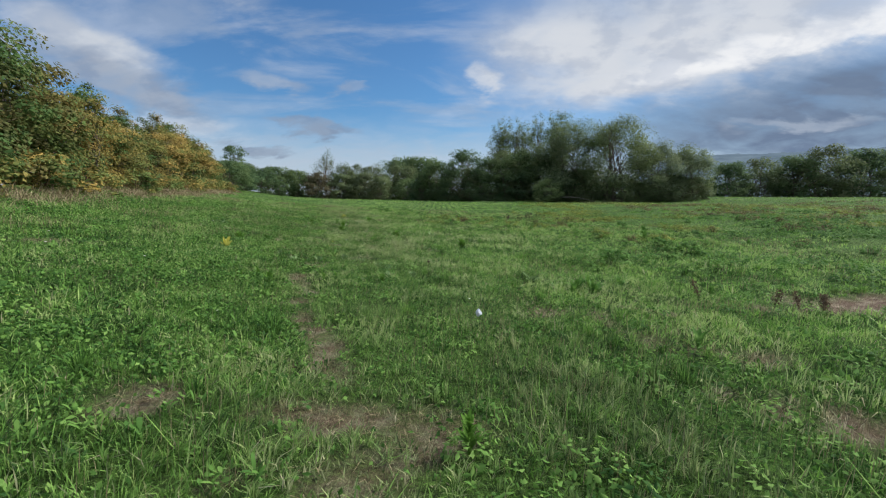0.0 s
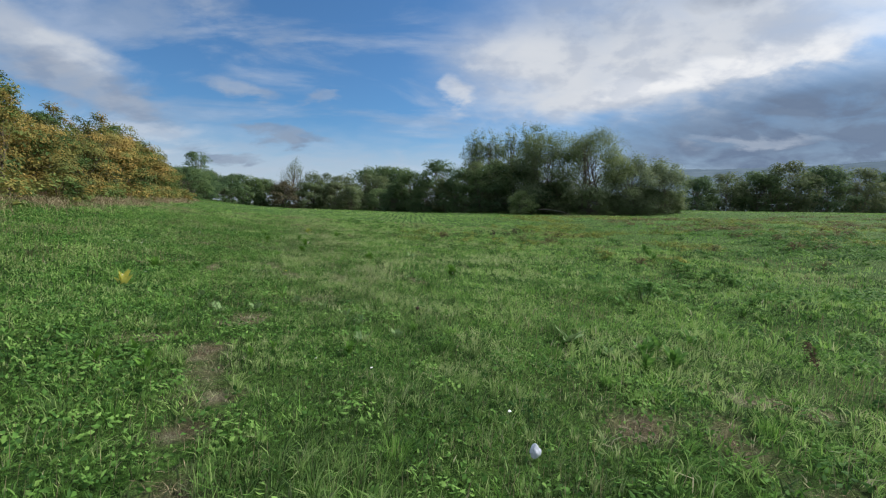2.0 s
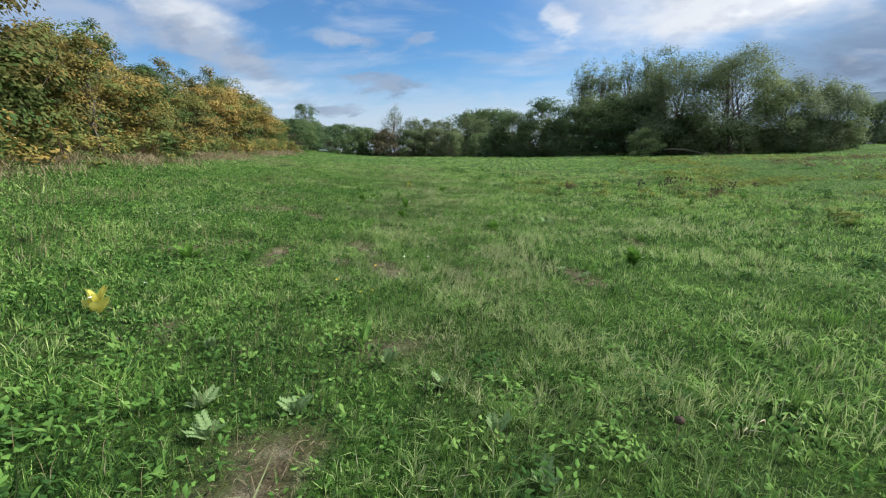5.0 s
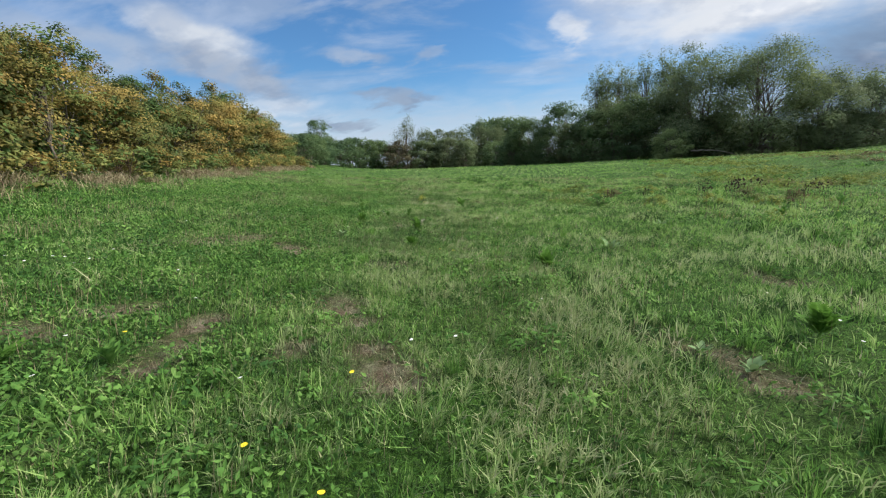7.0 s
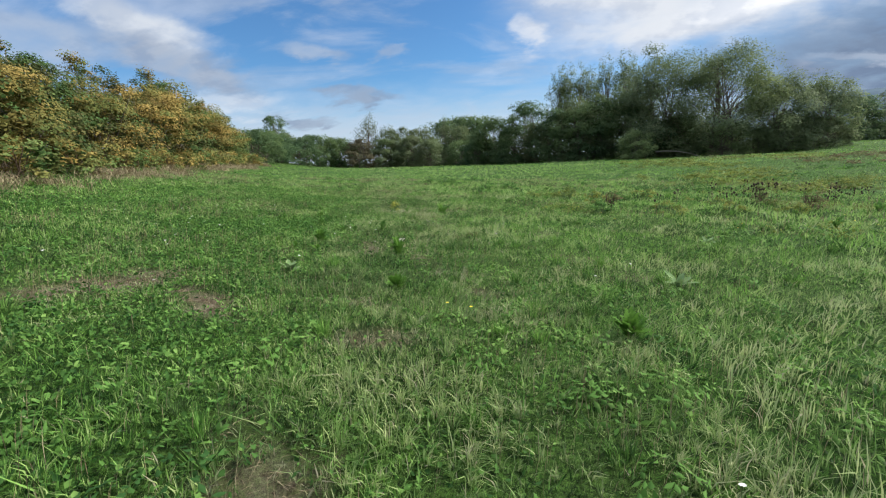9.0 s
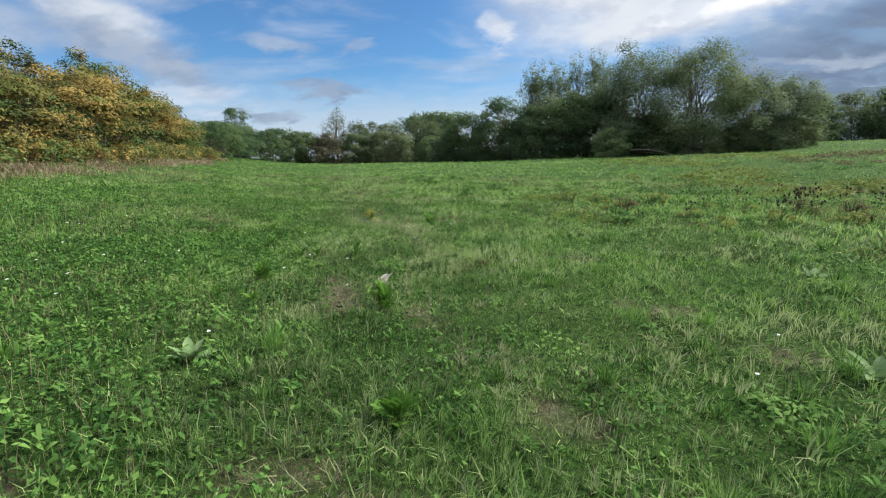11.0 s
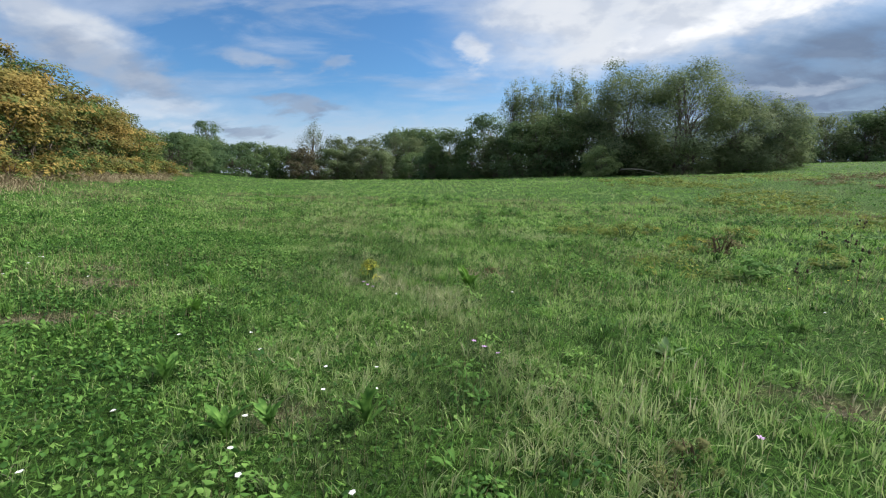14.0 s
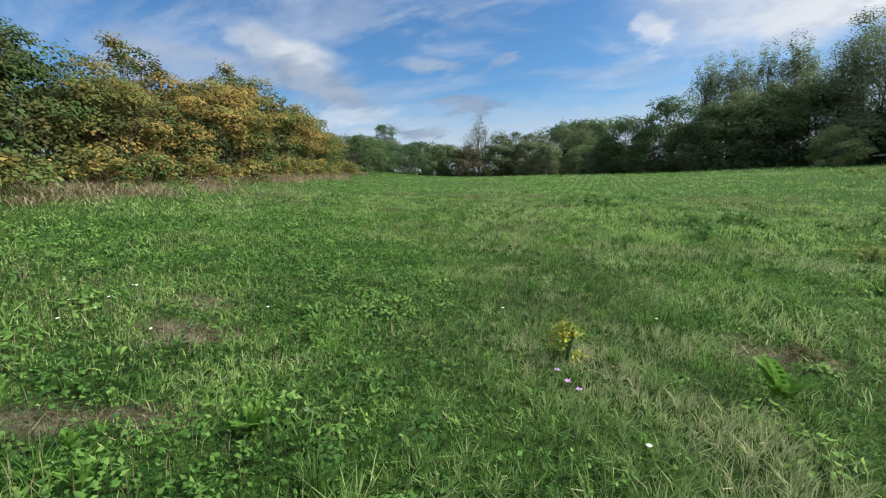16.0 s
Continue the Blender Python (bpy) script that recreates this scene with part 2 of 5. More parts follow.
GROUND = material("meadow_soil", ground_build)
GRASS = material("grass_blades", grass_build)
STRAW = material("dry_straw", straw_build)
WEED = leaf_material("weed_leaves", [(0, (0.034, 0.090, 0.023)), (0.5, (0.096, 0.208, 0.043)), (1, (0.195, 0.325, 0.082))], None, 0.6, 0.3)
GREY_LEAF = leaf_material("grey_felted_leaves", [(0, (0.105, 0.185, 0.070)), (1, (0.235, 0.335, 0.150))], None, 1, 0.2, 0.8, 0.1)
BRIGHT_LEAF = leaf_material("bright_leaves", [(0, (0.060, 0.155, 0.022)), (1, (0.150, 0.290, 0.050))])
YELLOW_LEAF = leaf_material("yellow_leaves", [(0, (0.42, 0.44, 0.08)), (1, (0.72, 0.66, 0.17))])
RED_LEAF = leaf_material("reddish_leaves", [(0, (0.06, 0.05, 0.035)), (1, (0.15, 0.10, 0.065))])
PALE_LEAF = leaf_material("pale_dead_leaves", [(0, (0.45, 0.42, 0.33)), (1, (0.70, 0.67, 0.58))], None, 1, 0.2)
WILLOW = leaf_material("willow_leaves", [(0, (0.110, 0.150, 0.078)), (0.5, (0.178, 0.228, 0.122)), (1, (0.275, 0.325, 0.185))], [(0, (0.100, 0.145, 0.062)), (1, (0.240, 0.290, 0.125))], 0.12, 0.58)
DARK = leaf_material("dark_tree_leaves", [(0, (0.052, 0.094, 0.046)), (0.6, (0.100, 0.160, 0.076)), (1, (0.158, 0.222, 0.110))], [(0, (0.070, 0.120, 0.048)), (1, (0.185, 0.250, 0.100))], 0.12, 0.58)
OLIVE = leaf_material("olive_tree_leaves", [(0, (0.080, 0.115, 0.054)), (1, (0.172, 0.215, 0.100))], [(0, (0.094, 0.120, 0.060)), (1, (0.195, 0.215, 0.104))], 0.15, 0.58)
PALE = leaf_material("pale_sallow_leaves", [(0, (0.118, 0.168, 0.076)), (1, (0.225, 0.275, 0.138))], [(0, (0.108, 0.138, 0.072)), (1, (0.195, 0.215, 0.122))], 0.15, 0.58)
ROUND = leaf_material("round_bush_leaves", [(0, (0.150, 0.215, 0.085)), (1, (0.300, 0.370, 0.160))], None, 0.15, 0.58)
RUSSET = leaf_material("russet_leaves", [(0, (0.072, 0.072, 0.042)), (1, (0.172, 0.145, 0.082))])
HEDGE_GREEN = leaf_material("hedge_green_leaves", [(0, (0.046, 0.090, 0.025)), (0.6, (0.102, 0.162, 0.046)), (1, (0.215, 0.265, 0.086))], [(0, (0.090, 0.080, 0.028)), (0.6, (0.172, 0.142, 0.052)), (1, (0.295, 0.230, 0.095))], 0.45, 0.32)
HEDGE_MIXED = leaf_material("hedge_mixed_leaves", [(0, (0.046, 0.090, 0.026)), (0.6, (0.112, 0.170, 0.050)), (1, (0.230, 0.268, 0.088))], [(0, (0.135, 0.092, 0.028)), (0.6, (0.290, 0.200, 0.056)), (1, (0.490, 0.350, 0.110))], 0.9, 0.32)
HEDGE_GOLD = leaf_material("hedge_golden_leaves", [(0, (0.108, 0.084, 0.028)), (0.5, (0.275, 0.196, 0.060)), (1, (0.510, 0.372, 0.120))], [(0, (0.054, 0.090, 0.026)), (1, (0.210, 0.225, 0.068))], 0.45, 0.32)
HEDGE_LEAFY = leaf_material("hedge_fresh_leaves", [(0, (0.030, 0.066, 0.022)), (0.6, (0.070, 0.130, 0.038)), (1, (0.150, 0.225, 0.070))], [(0, (0.060, 0.062, 0.024)), (1, (0.180, 0.160, 0.060))], 0.8, 0.28)
BARK = bark_material("grey_bark", (0.06, 0.05, 0.04), (0.19, 0.16, 0.13))
GREY_BOUGH = bark_material("weathered_bough", (0.13, 0.115, 0.095), (0.29, 0.26, 0.22))
DRY_STEM = bark_material("dry_brown_stem", (0.07, 0.045, 0.03), (0.16, 0.11, 0.07))
SEED_HEAD = bark_material("dark_seed_head", (0.025, 0.017, 0.012), (0.07, 0.048, 0.033))


# ---- mesh helpers ----
def mesh_of(name, verts, faces, mat=None, smooth=False, **attrs):
    """A mesh from numpy arrays; faces is an (n, 3) or (n, 4) array; attrs are floats per vertex."""
    verts, faces = np.asarray(verts, np.float32), np.asarray(faces, np.int32)
    k = faces.shape[1]
    me = bpy.data.meshes.new(name)
    me.vertices.add(len(verts))
    me.vertices.foreach_set("co", verts.ravel())
    me.loops.add(faces.size)
    me.loops.foreach_set("vertex_index", faces.ravel())
    me.polygons.add(len(faces))
    me.polygons.foreach_set("loop_start", np.arange(0, faces.size, k, dtype=np.int32))
    if smooth:
        me.polygons.foreach_set("use_smooth", np.ones(len(faces), bool))
    for key, values in attrs.items():
        me.attributes.new(key, "FLOAT", "POINT").data.foreach_set("value", np.asarray(values, np.float32))
    me.update(calc_edges=True)
    if mat:
        me.materials.append(mat)
    return me


def part(name, me, parent, label=""):
    ob = new(name, me)
    ob.parent = parent
    return tagged(ob, label)


def smooth_step(a, b, v):
    t = np.clip((v - a) / (b - a), 0, 1)
    return t * t * (3 - 2 * t)


def lattice(seed, size=64):
    return np.random.RandomState(seed).rand(size, size)


LAT = [lattice(s) for s in range(6)]


def value_noise(x, y, which=0):
    """Smooth noise from 0 to 1 with cells 1 unit wide."""
    g, n = LAT[which], 64
    xi, yi = np.floor(x).astype(int), np.floor(y).astype(int)
    fx, fy = x - xi, y - yi
    fx, fy = fx * fx * (3 - 2 * fx), fy * fy * (3 - 2 * fy)
    a, b = g[xi % n, yi % n], g[(xi + 1) % n, yi % n]
    c, d = g[xi % n, (yi + 1) % n], g[(xi + 1) % n, (yi + 1) % n]
    return (a * (1 - fx) + b * fx) * (1 - fy) + (c * (1 - fx) + d * fx) * fy


# ---- the lie of the land ----
def hedge_gap(x, y):
    """Metres from the foot of the hedge, positive towards the meadow."""
    return (x + 7 + 0.355 * y) / 1.061


def land(x, y):
    """The height of the ground: a bank under the hedge, a shallow hollow, a slow rise to the far trees."""
    x, y = np.asarray(x, float), np.asarray(y, float)
    d = hedge_gap(x, y)
    z = -0.72 + 1.92 * np.exp(-np.maximum(d, -1.0) / 8) + 0.012 * np.clip(y, -20, 45)
    rise = 1 - (1 - smooth_step(22, 45, d)) * (1 - smooth_step(40, 100, y))
    z = z + 0.65 * rise + 1.1 * smooth_step(62, 95, d)
    near = np.exp(-((x + 2) ** 2 + (y - 14) ** 2) / 40**2)
    z = z + near * (0.10 * (value_noise(x / 2.3, y / 2.3, 1) - 0.5) + 0.05 * (value_noise(x / 0.6, y / 0.6, 2) - 0.5))
    lower = smooth_step(2.0, 6.5, x + 0.26 * (y - 3)) * smooth_step(70, 40, y)
    z = z + lower * (0.24 * (value_noise(x / 1.7, y / 1.5, 5) - 0.5) + 0.10 * (value_noise(x / 0.7, y / 0.7, 0) - 0.5))
    z = z + 0.3 * (value_noise(x / 14, y / 14, 3) - 0.5) * smooth_step(25, 60, y)
    return z


# worn patches of soil and dead grass: x, y, half length, half width, turn in degrees, how bare
WORN = [
    (-1.15, 5.64, 0.75, 0.16, 115, 0.9), (-1.9, 7.74, 0.6, 0.10, 112, 0.8), (-0.45, 4.19, 0.50, 0.24, 10, 0.9), (-1.75, 4.09, 0.24, 0.18, 0, 0.85),
    (-0.45, 3.64, 0.40, 0.22, 20, 0.7), (7.7, 9.2, 1.9, 0.62, 8, 1.0), (3.1, 4.44, 0.7, 0.25, -35, 0.9), (3.1, 5.84, 0.4, 0.25, -20, 0.7),
    (-1.6, 6.54, 0.5, 0.13, 105, 0.8), (1.5, 7.44, 0.35, 0.2, -30, 0.7), (2.0, 7.55, 0.3, 0.12, -40, 0.8), (-2.3, 9.64, 0.35, 0.18, 70, 0.8), (-2.15, 8.14, 0.55, 0.17, 100, 0.95),
    (-2.86, 8.68, 0.30, 0.08, 38, 0.85), (-5.5, 13.24, 0.35, 0.22, 0, 0.8), (-3.87, 10.94, 0.25, 0.14, 80, 0.75), (-3.5, 13.62, 0.30, 0.11, 110, 0.7), (2.15, 6.6, 0.60, 0.10, 100, 0.8), (1.45, 7.45, 0.32, 0.18, 20, 0.8), (2.9, 7.95, 0.5, 0.17, 150, 0.85), (-0.75, 18.8, 0.4, 0.14, -30, 0.8),
    (-2.15, 11.24, 0.3, 0.2, 0, 0.5), (-3.57, 14.62, 0.66, 0.20, 124, 0.95), (-2.7, 13.28, 0.46, 0.19, 118, 0.9), (-4.35, 13.4, 0.70, 0.15, 103, 0.95), (-5.35, 13.95, 0.45, 0.15, 40, 0.85),
    (-6.7, 17.34, 0.4, 0.25, 0, 0.6), (-4.55, 19.9, 0.55, 0.24, 107, 0.9), (-6.6, 17.14, 0.6, 0.38, 60, 0.85), (-5.4, 16.9, 0.6, 0.16, 138, 0.95), (-3.45, 16.34, 0.4, 0.2, 20, 0.7), (-3.9, 17.14, 0.3, 0.2, 0, 0.6),
    (-2.7, 17.94, 0.3, 0.13, -40, 0.6), (-1.5, 22.04, 0.4, 0.16, -20, 0.8), (-3.6, 19.44, 0.35, 0.12, 100, 0.7), (-1.3, 19.84, 0.4, 0.13, -30, 0.8), (-5.25, 21.74, 0.2, 0.15, 0, 0.6),
    (-6.4, 8.9, 0.7, 0.20, 62, 0.55), (-8.2, 24.5, 0.4, 0.2, 10, 0.8), (-7.83, 23.2, 0.55, 0.12, 30, 0.8), (-3.5, 25.9, 0.5, 0.2, -20, 0.8), (-8.8, 25.14, 0.4, 0.2, 0, 0.6), (1.4, 16.64, 0.4, 0.25, -30, 0.6), (-0.3, 14.04, 0.5, 0.25, -40, 0.7),
]


def bareness(x, y):
    b = np.zeros_like(x)
    wob = 0.9 * (value_noise(x * 4, y * 4, 4) - 0.5) + 0.9 * (value_noise(x * 11, y * 11, 5) - 0.5)
    for px, py, a, w, turn, amount in WORN:
        c, s = math.cos(radians(turn)), math.sin(radians(turn))
        u, v = ((x - px) * c + (y - py) * s) / a, (-(x - px) * s + (y - py) * c) / w
        b = np.maximum(b, amount * smooth_step(1.35, 0.55, np.sqrt(u * u + v * v) + wob))
    return b


def spread_axis(lo, hi, fine, reach):
    """Grid lines: even from lo to hi, ever wider out to reach."""
    core = list(np.arange(lo, hi, fine))
    step_out, out = fine, []
    p = hi
    while p < reach:
        out.append(p)
        step_out *= 1.12
        p += step_out
    back, step_out, p = [], fine, lo
    while p > -reach:
        step_out *= 1.12
        p -= step_out
        back.append(p)
    return np.array(back[::-1] + core + out)


def build_ground():
    gx, gy = spread_axis(-12, 9, 0.25, 2500), spread_axis(1, 29, 0.25, 2500)
    x, y = (a.ravel() for a in np.meshgrid(gx, gy))
    n, m = len(gx), len(gy)
    i = np.arange(n * m).reshape(m, n)
    faces = np.stack([i[:-1, :-1], i[:-1, 1:], i[1:, 1:], i[1:, :-1]], -1).reshape(-1, 4)
    bare = bareness(x, y)
    z = land(x, y) - 0.045 * bare
    far = np.maximum(np.hypot(x, y) - 300, 0)
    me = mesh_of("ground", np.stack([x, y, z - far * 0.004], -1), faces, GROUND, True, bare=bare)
    tagged(new("ground", me), "rough green meadow with worn brown soil patches", "meadow", kind="structure")


build_ground()


# ---- grass ----
WALK_A, WALK_B = np.array((0.0, 3.0)), np.array((-6.2, 27.0))


def off_walk(x, y):
    ab = WALK_B - WALK_A
    t = np.clip(((x - WALK_A[0]) * ab[0] + (y - WALK_A[1]) * ab[1]) / (ab @ ab), 0, 1)
    return np.hypot(x - WALK_A[0] - t * ab[0], y - WALK_A[1] - t * ab[1])


def scatter(rs, count, box, near, far):
    """Points in a box whose distance from the walked line lies between near and far, in the open ground ahead."""
    x, y = rs.uniform(box[0], box[1], count), rs.uniform(box[2], box[3], count)
    r = off_walk(x, y)
    keep = (r >= near) & (r < far) & (y > 1.8) & (np.abs(x) < 1.35 * y + 2.5) & (hedge_gap(x, y) > -0.2)
    return x[keep], y[keep]


def blades(rs, x, y, z, height, width, lean, heading, curl=0.5):
    """Blades of two triangles each, widest at a third and bent over."""
    n = len(x)
    base = np.stack([x, y, z], -1)
    ahead = np.stack([np.cos(heading), np.sin(heading), np.zeros(n)], -1)
    face = rs.uniform(0, 2 * np.pi, n)
    side = np.stack([np.cos(face), np.sin(face), np.zeros(n)], -1) * (width / 2)[:, None]
    up = np.array((0, 0, 1.0))
    mid = base + ahead * (lean * height * 0.30)[:, None] + up * (height * 0.5)[:, None]
    tip = base + ahead * (lean * height * (0.75 + curl))[:, None] + up * (height * np.clip(1 - 0.35 * lean, 0.25, 1))[:, None]
    v = np.stack([base, mid + side, tip, mid - side], 1).reshape(-1, 3)
    o = (np.arange(n) * 4)[:, None]
    f = np.stack([o + (0, 1, 3), o + (1, 2, 3)], 1).reshape(-1, 3)
    return v, f


def short_blades(rs, x, y, z, height, width):
    """The dense short growth between the blades: one triangle each."""
    n = len(x)
    base = np.stack([x, y, z], -1)
    face = rs.uniform(0, 2 * np.pi, n)
    side = np.stack([np.cos(face), np.sin(face), np.zeros(n)], -1) * (width / 2)[:, None]
    tip = base + np.stack([rs.normal(0, 0.55, n), rs.normal(0, 0.55, n), rs.uniform(0.5, 1.0, n)], -1) * height[:, None]
    v = np.stack([base - side, base + side, tip], 1).reshape(-1, 3)
    return v, np.arange(3 * n).reshape(n, 3)


def build_grass():
    rs = np.random.RandomState(7)
    bands = [
        # candidates, box, near, far, height, width, tuft size
        (1160000, (-10, 4, 1.5, 30), 0.0, 1.9, 0.080, 0.0050, 0.11),
        (560000, (-16, 10, 1.5, 35), 1.9, 6.5, 0.095, 0.0072, 0.18),
        (250000, (-26, 22, 1.5, 45), 6.5, 16, 0.105, 0.019, 0.36),
        (150000, (-45, 60, 2, 75), 16, 42, 0.105, 0.046, 0.6),
        (80000, (-60, 130, 40, 125), 42, 130, 0.12, 0.11, 1.5),
    ]
    for k, (count, box, near, far, h, w, cell) in enumerate(bands):
        x, y = scatter(rs, count, box, near, far)
        # tufts: points drawn towards shared centres, leaning out from them
        cx, cy = np.floor(x / cell).astype(int), np.floor(y / cell).astype(int)
        lot = np.random.RandomState(k + 3).rand(3, 256, 256)
        jx, jy, vigour = lot[:, cx % 256, cy % 256]
        tx, ty = (cx + jx) * cell, (cy + jy) * cell
        pull = rs.rand(len(x)) ** 0.6 * 0.85
        x, y = x + (tx - x) * pull, y + (ty - y) * pull
        bare = bareness(x, y)
        lush = smooth_step(0.15, 0.85, value_noise(x / 1.1, y / 1.1, 2)) * 0.6 + smooth_step(0.15, 0.85, value_noise(x / 0.33, y / 0.33, 3)) * 0.4
        side = smooth_step(-2.0, 1.0, x + 0.25 * y)
        keep = (rs.rand(len(x)) > bare**0.5 * 0.98) & (rs.rand(len(x)) < (0.80 + 0.20 * side)) & (rs.rand(len(x)) < 0.25 + 0.6 * lush + 0.5 * vigour)
        x, y, tx, ty, bare, lush, vigour = (a[keep] for a in (x, y, tx, ty, bare, lush, vigour))
        n = len(x)
        rank = smooth_step(-2.0, 1.5, x + 0.25 * y)
        tall = h * rs.lognormal(0, 0.32, n) * (0.32 + 1.2 * lush**1.6 + 0.8 * vigour**3) * (1 - 0.4 * bare) * (0.62 + 0.4 * rank + 0.22 * smooth_step(0.8, 3.0, x + 0.26 * (y - 3)))
        tall = np.where(tall > 0.12, 0.12 + (tall - 0.12) * 0.5, tall)
        wind = 0.3 + 3.0 * (value_noise(x / 2.5, y / 2.5, 4) - 0.5)
        pick = rs.rand(n)
        heading = np.where(pick < 0.3, wind, np.where(pick < 0.75, np.arctan2(y - ty, x - tx) + rs.normal(0, 0.4, n), rs.uniform(0, 2 * np.pi, n)))
        lean = np.clip(rs.normal(0.44, 0.30, n), 0.05, 1.5)
        z = land(x, y) - 0.03 * bare - 0.01
        v, f = blades(rs, x, y, z, tall, w * rs.uniform(0.5, 1.5, n), lean, heading)
        tone = np.clip((-0.05, 0.13, 0.33, 0.30, 0.16)[k] + 0.50 * smooth_step(0.2, 0.8, value_noise(x / 0.6, y / 0.6, 5)) + 0.36 * vigour + 0.30 * lush + rs.normal(0, 0.22 if k < 2 else 0.12, n), 0, 1 if k < 2 else 0.88)
        east = smooth_step(10, 26, x + 0.2 * y) * smooth_step(0.30, 0.6, value_noise(x / 7, y / 5, 2) * 0.6 + value_noise(x / 2.2, y / 1.6, 3) * 0.4)
        tone = tone * (1 - 0.42 * east)
        trod = smooth_step(2.2, 0.4, off_walk(x - 0.3, y)) * smooth_step(0.3, 0.7, value_noise(x / 0.8, y / 1.1, 1))
        tired = 0.26 * smooth_step(-1.6, 0.2, x + 0.26 * (y - 3)) * smooth_step(3.6, 1.6, x + 0.26 * (y - 3)) + 0.26 * smooth_step(0.58, 0.80, value_noise(x / 3.1, y / 2.3, 0))
        dry = np.clip(0.28 * trod + 0.5 * east * smooth_step(0.4, 0.7, value_noise(x / 4.5, y / 2.6, 1)) + tired + bare * 1.2 + (rs.rand(n) < (0.08, 0.07, 0.03, 0.0, 0.0)[k]) * 0.9, 0, 1)
        me = mesh_of("grass", v, f, GRASS, tone=np.repeat(tone, 4), dry=np.repeat(dry, 4))
        tagged(new("grass", me), "rough green meadow grass in uneven tufts", "grass", kind="stuff")


build_grass()


def build_understorey():
    rs = np.random.RandomState(9)
    # low base_tone near the walk puts shade under taller blades into the colour
    for count, box, near, far, h, w, base_tone in (
        (760000, (-12, 6, 1.5, 31), 0.0, 2.6, 0.058, 0.0095, -0.34),
        (470000, (-16, 10, 1.5, 35), 2.6, 6.5, 0.062, 0.016, -0.26),
        (420000, (-26, 22, 1.5, 45), 6.5, 16, 0.075, 0.026, -0.10),
    ):
        x, y = scatter(rs, count, box, near, far)
        bare = bareness(x, y)
        keep = rs.rand(len(x)) < (1 - 0.93 * bare) * (0.45 + 0.6 * value_noise(x / 0.2, y / 0.2, 1))
        x, y, bare = x[keep], y[keep], bare[keep]
        n = len(x)
        hump = 0.40 + 2.5 * value_noise(x / 0.26, y / 0.26, 0) ** 1.5 * (0.3 + value_noise(x / 1.1, y / 1.1, 2))
        v, f = short_blades(rs, x, y, land(x, y) - 0.03 * bare - 0.006, h * hump * rs.lognormal(0, 0.3, n), w * rs.uniform(0.6, 1.4, n))
        tone = np.clip(base_tone + 0.60 * smooth_step(0.15, 0.85, value_noise(x / 0.28, y / 0.28, 4)) + 0.45 * smooth_step(0.2, 0.8, value_noise(x / 0.9, y / 0.9, 5)) + rs.normal(0, 0.30, n), 0, 1)
        dry = np.clip(bare + 0.5 * (rs.rand(n) < 0.12), 0, 1)
        me = mesh_of("short_grass", v, f, GRASS, tone=np.repeat(tone, 3), dry=np.repeat(dry, 3))
        tagged(new("short_grass", me), "dense short green growth under the taller grass", "grass", kind="stuff")


build_understorey()


def build_outer_grass():
    """Plain rough grass behind and beside the start of the walk."""
    rs = np.random.RandomState(10)
    x, y = rs.uniform(-24, 26, 80000), rs.uniform(-14, 18, 80000)
    keep = ~((y > 1.8) & (np.abs(x) < 1.35 * y + 2.5)) & (hedge_gap(x, y) > -0.2)
    x, y = x[keep], y[keep]
    n = len(x)
    lush = value_noise(x / 0.8, y / 0.8, 2)
    v, f = short_blades(rs, x, y, land(x, y) - 0.01, 0.07 * (0.5 + 1.2 * lush) * rs.lognormal(0, 0.3, n), 0.045 * rs.uniform(0.6, 1.4, n))
    tone = np.clip(0.05 + 0.5 * lush + rs.normal(0, 0.15, n), 0, 1)
    me = mesh_of("short_grass", v, f, GRASS, tone=np.repeat(tone, 3), dry=np.zeros(3 * n))
    tagged(new("short_grass", me), "rough short green grass of the open meadow", "grass", kind="stuff")


build_outer_grass()


def build_straw():
    """Thin pale seed stalks over the sward, and lying dead grass on the worn patches."""
    rs = np.random.RandomState(11)
    x, y = scatter(rs, 330000, (-24, 22, 2, 48), 0, 18)
    keep = rs.rand(len(x)) < (0.05 + 0.6 * smooth_step(2.4, 0.5, off_walk(x - 0.3, y)) * smooth_step(0.35, 0.75, value_noise(x / 0.8, y / 1.1, 1)) + 0.7 * smooth_step(0.50, 0.82, value_noise(x / 1.3, y / 1.3, 3)) + 0.12 * smooth_step(-1.6, 0.2, x + 0.26 * (y - 3)) * smooth_step(3.6, 1.6, x + 0.26 * (y - 3))) * np.where(off_walk(x, y) < 6, 1, 0.45)
    x, y = x[keep], y[keep]
    n = len(x)
    r = off_walk(x, y)
    v1, f1 = blades(rs, x, y, land(x, y), rs.uniform(0.10, 0.27, n), 0.0017 + 0.0006 * r, rs.uniform(0.03, 0.38, n), rs.normal(0.4, 0.9, n), 0.1)
    x2, y2 = scatter(rs, 200000, (-10, 9, 2, 30), 0, 8)
    keep = rs.rand(len(x2)) < bareness(x2, y2) * 1.1
    x2, y2 = x2[keep], y2[keep]
    m = len(x2)
    v2, f2 = blades(rs, x2, y2, land(x2, y2) - 0.02, rs.uniform(0.025, 0.07, m), np.full(m, 0.0045), rs.uniform(1.2, 3.4, m), rs.uniform(0, 6.3, m), 0.2)
    tone = np.clip(rs.normal(0.5, 0.25, n + m), 0, 1)
    me = mesh_of("dry_stalks", np.concatenate([v1, v2]), np.concatenate([f1, f2 + len(v1)]), STRAW, tone=np.repeat(tone, 4))
    tagged(new("dry_stalks", me), "pale dry grass stalks among green blades", "dry grass", kind="stuff")


build_straw()


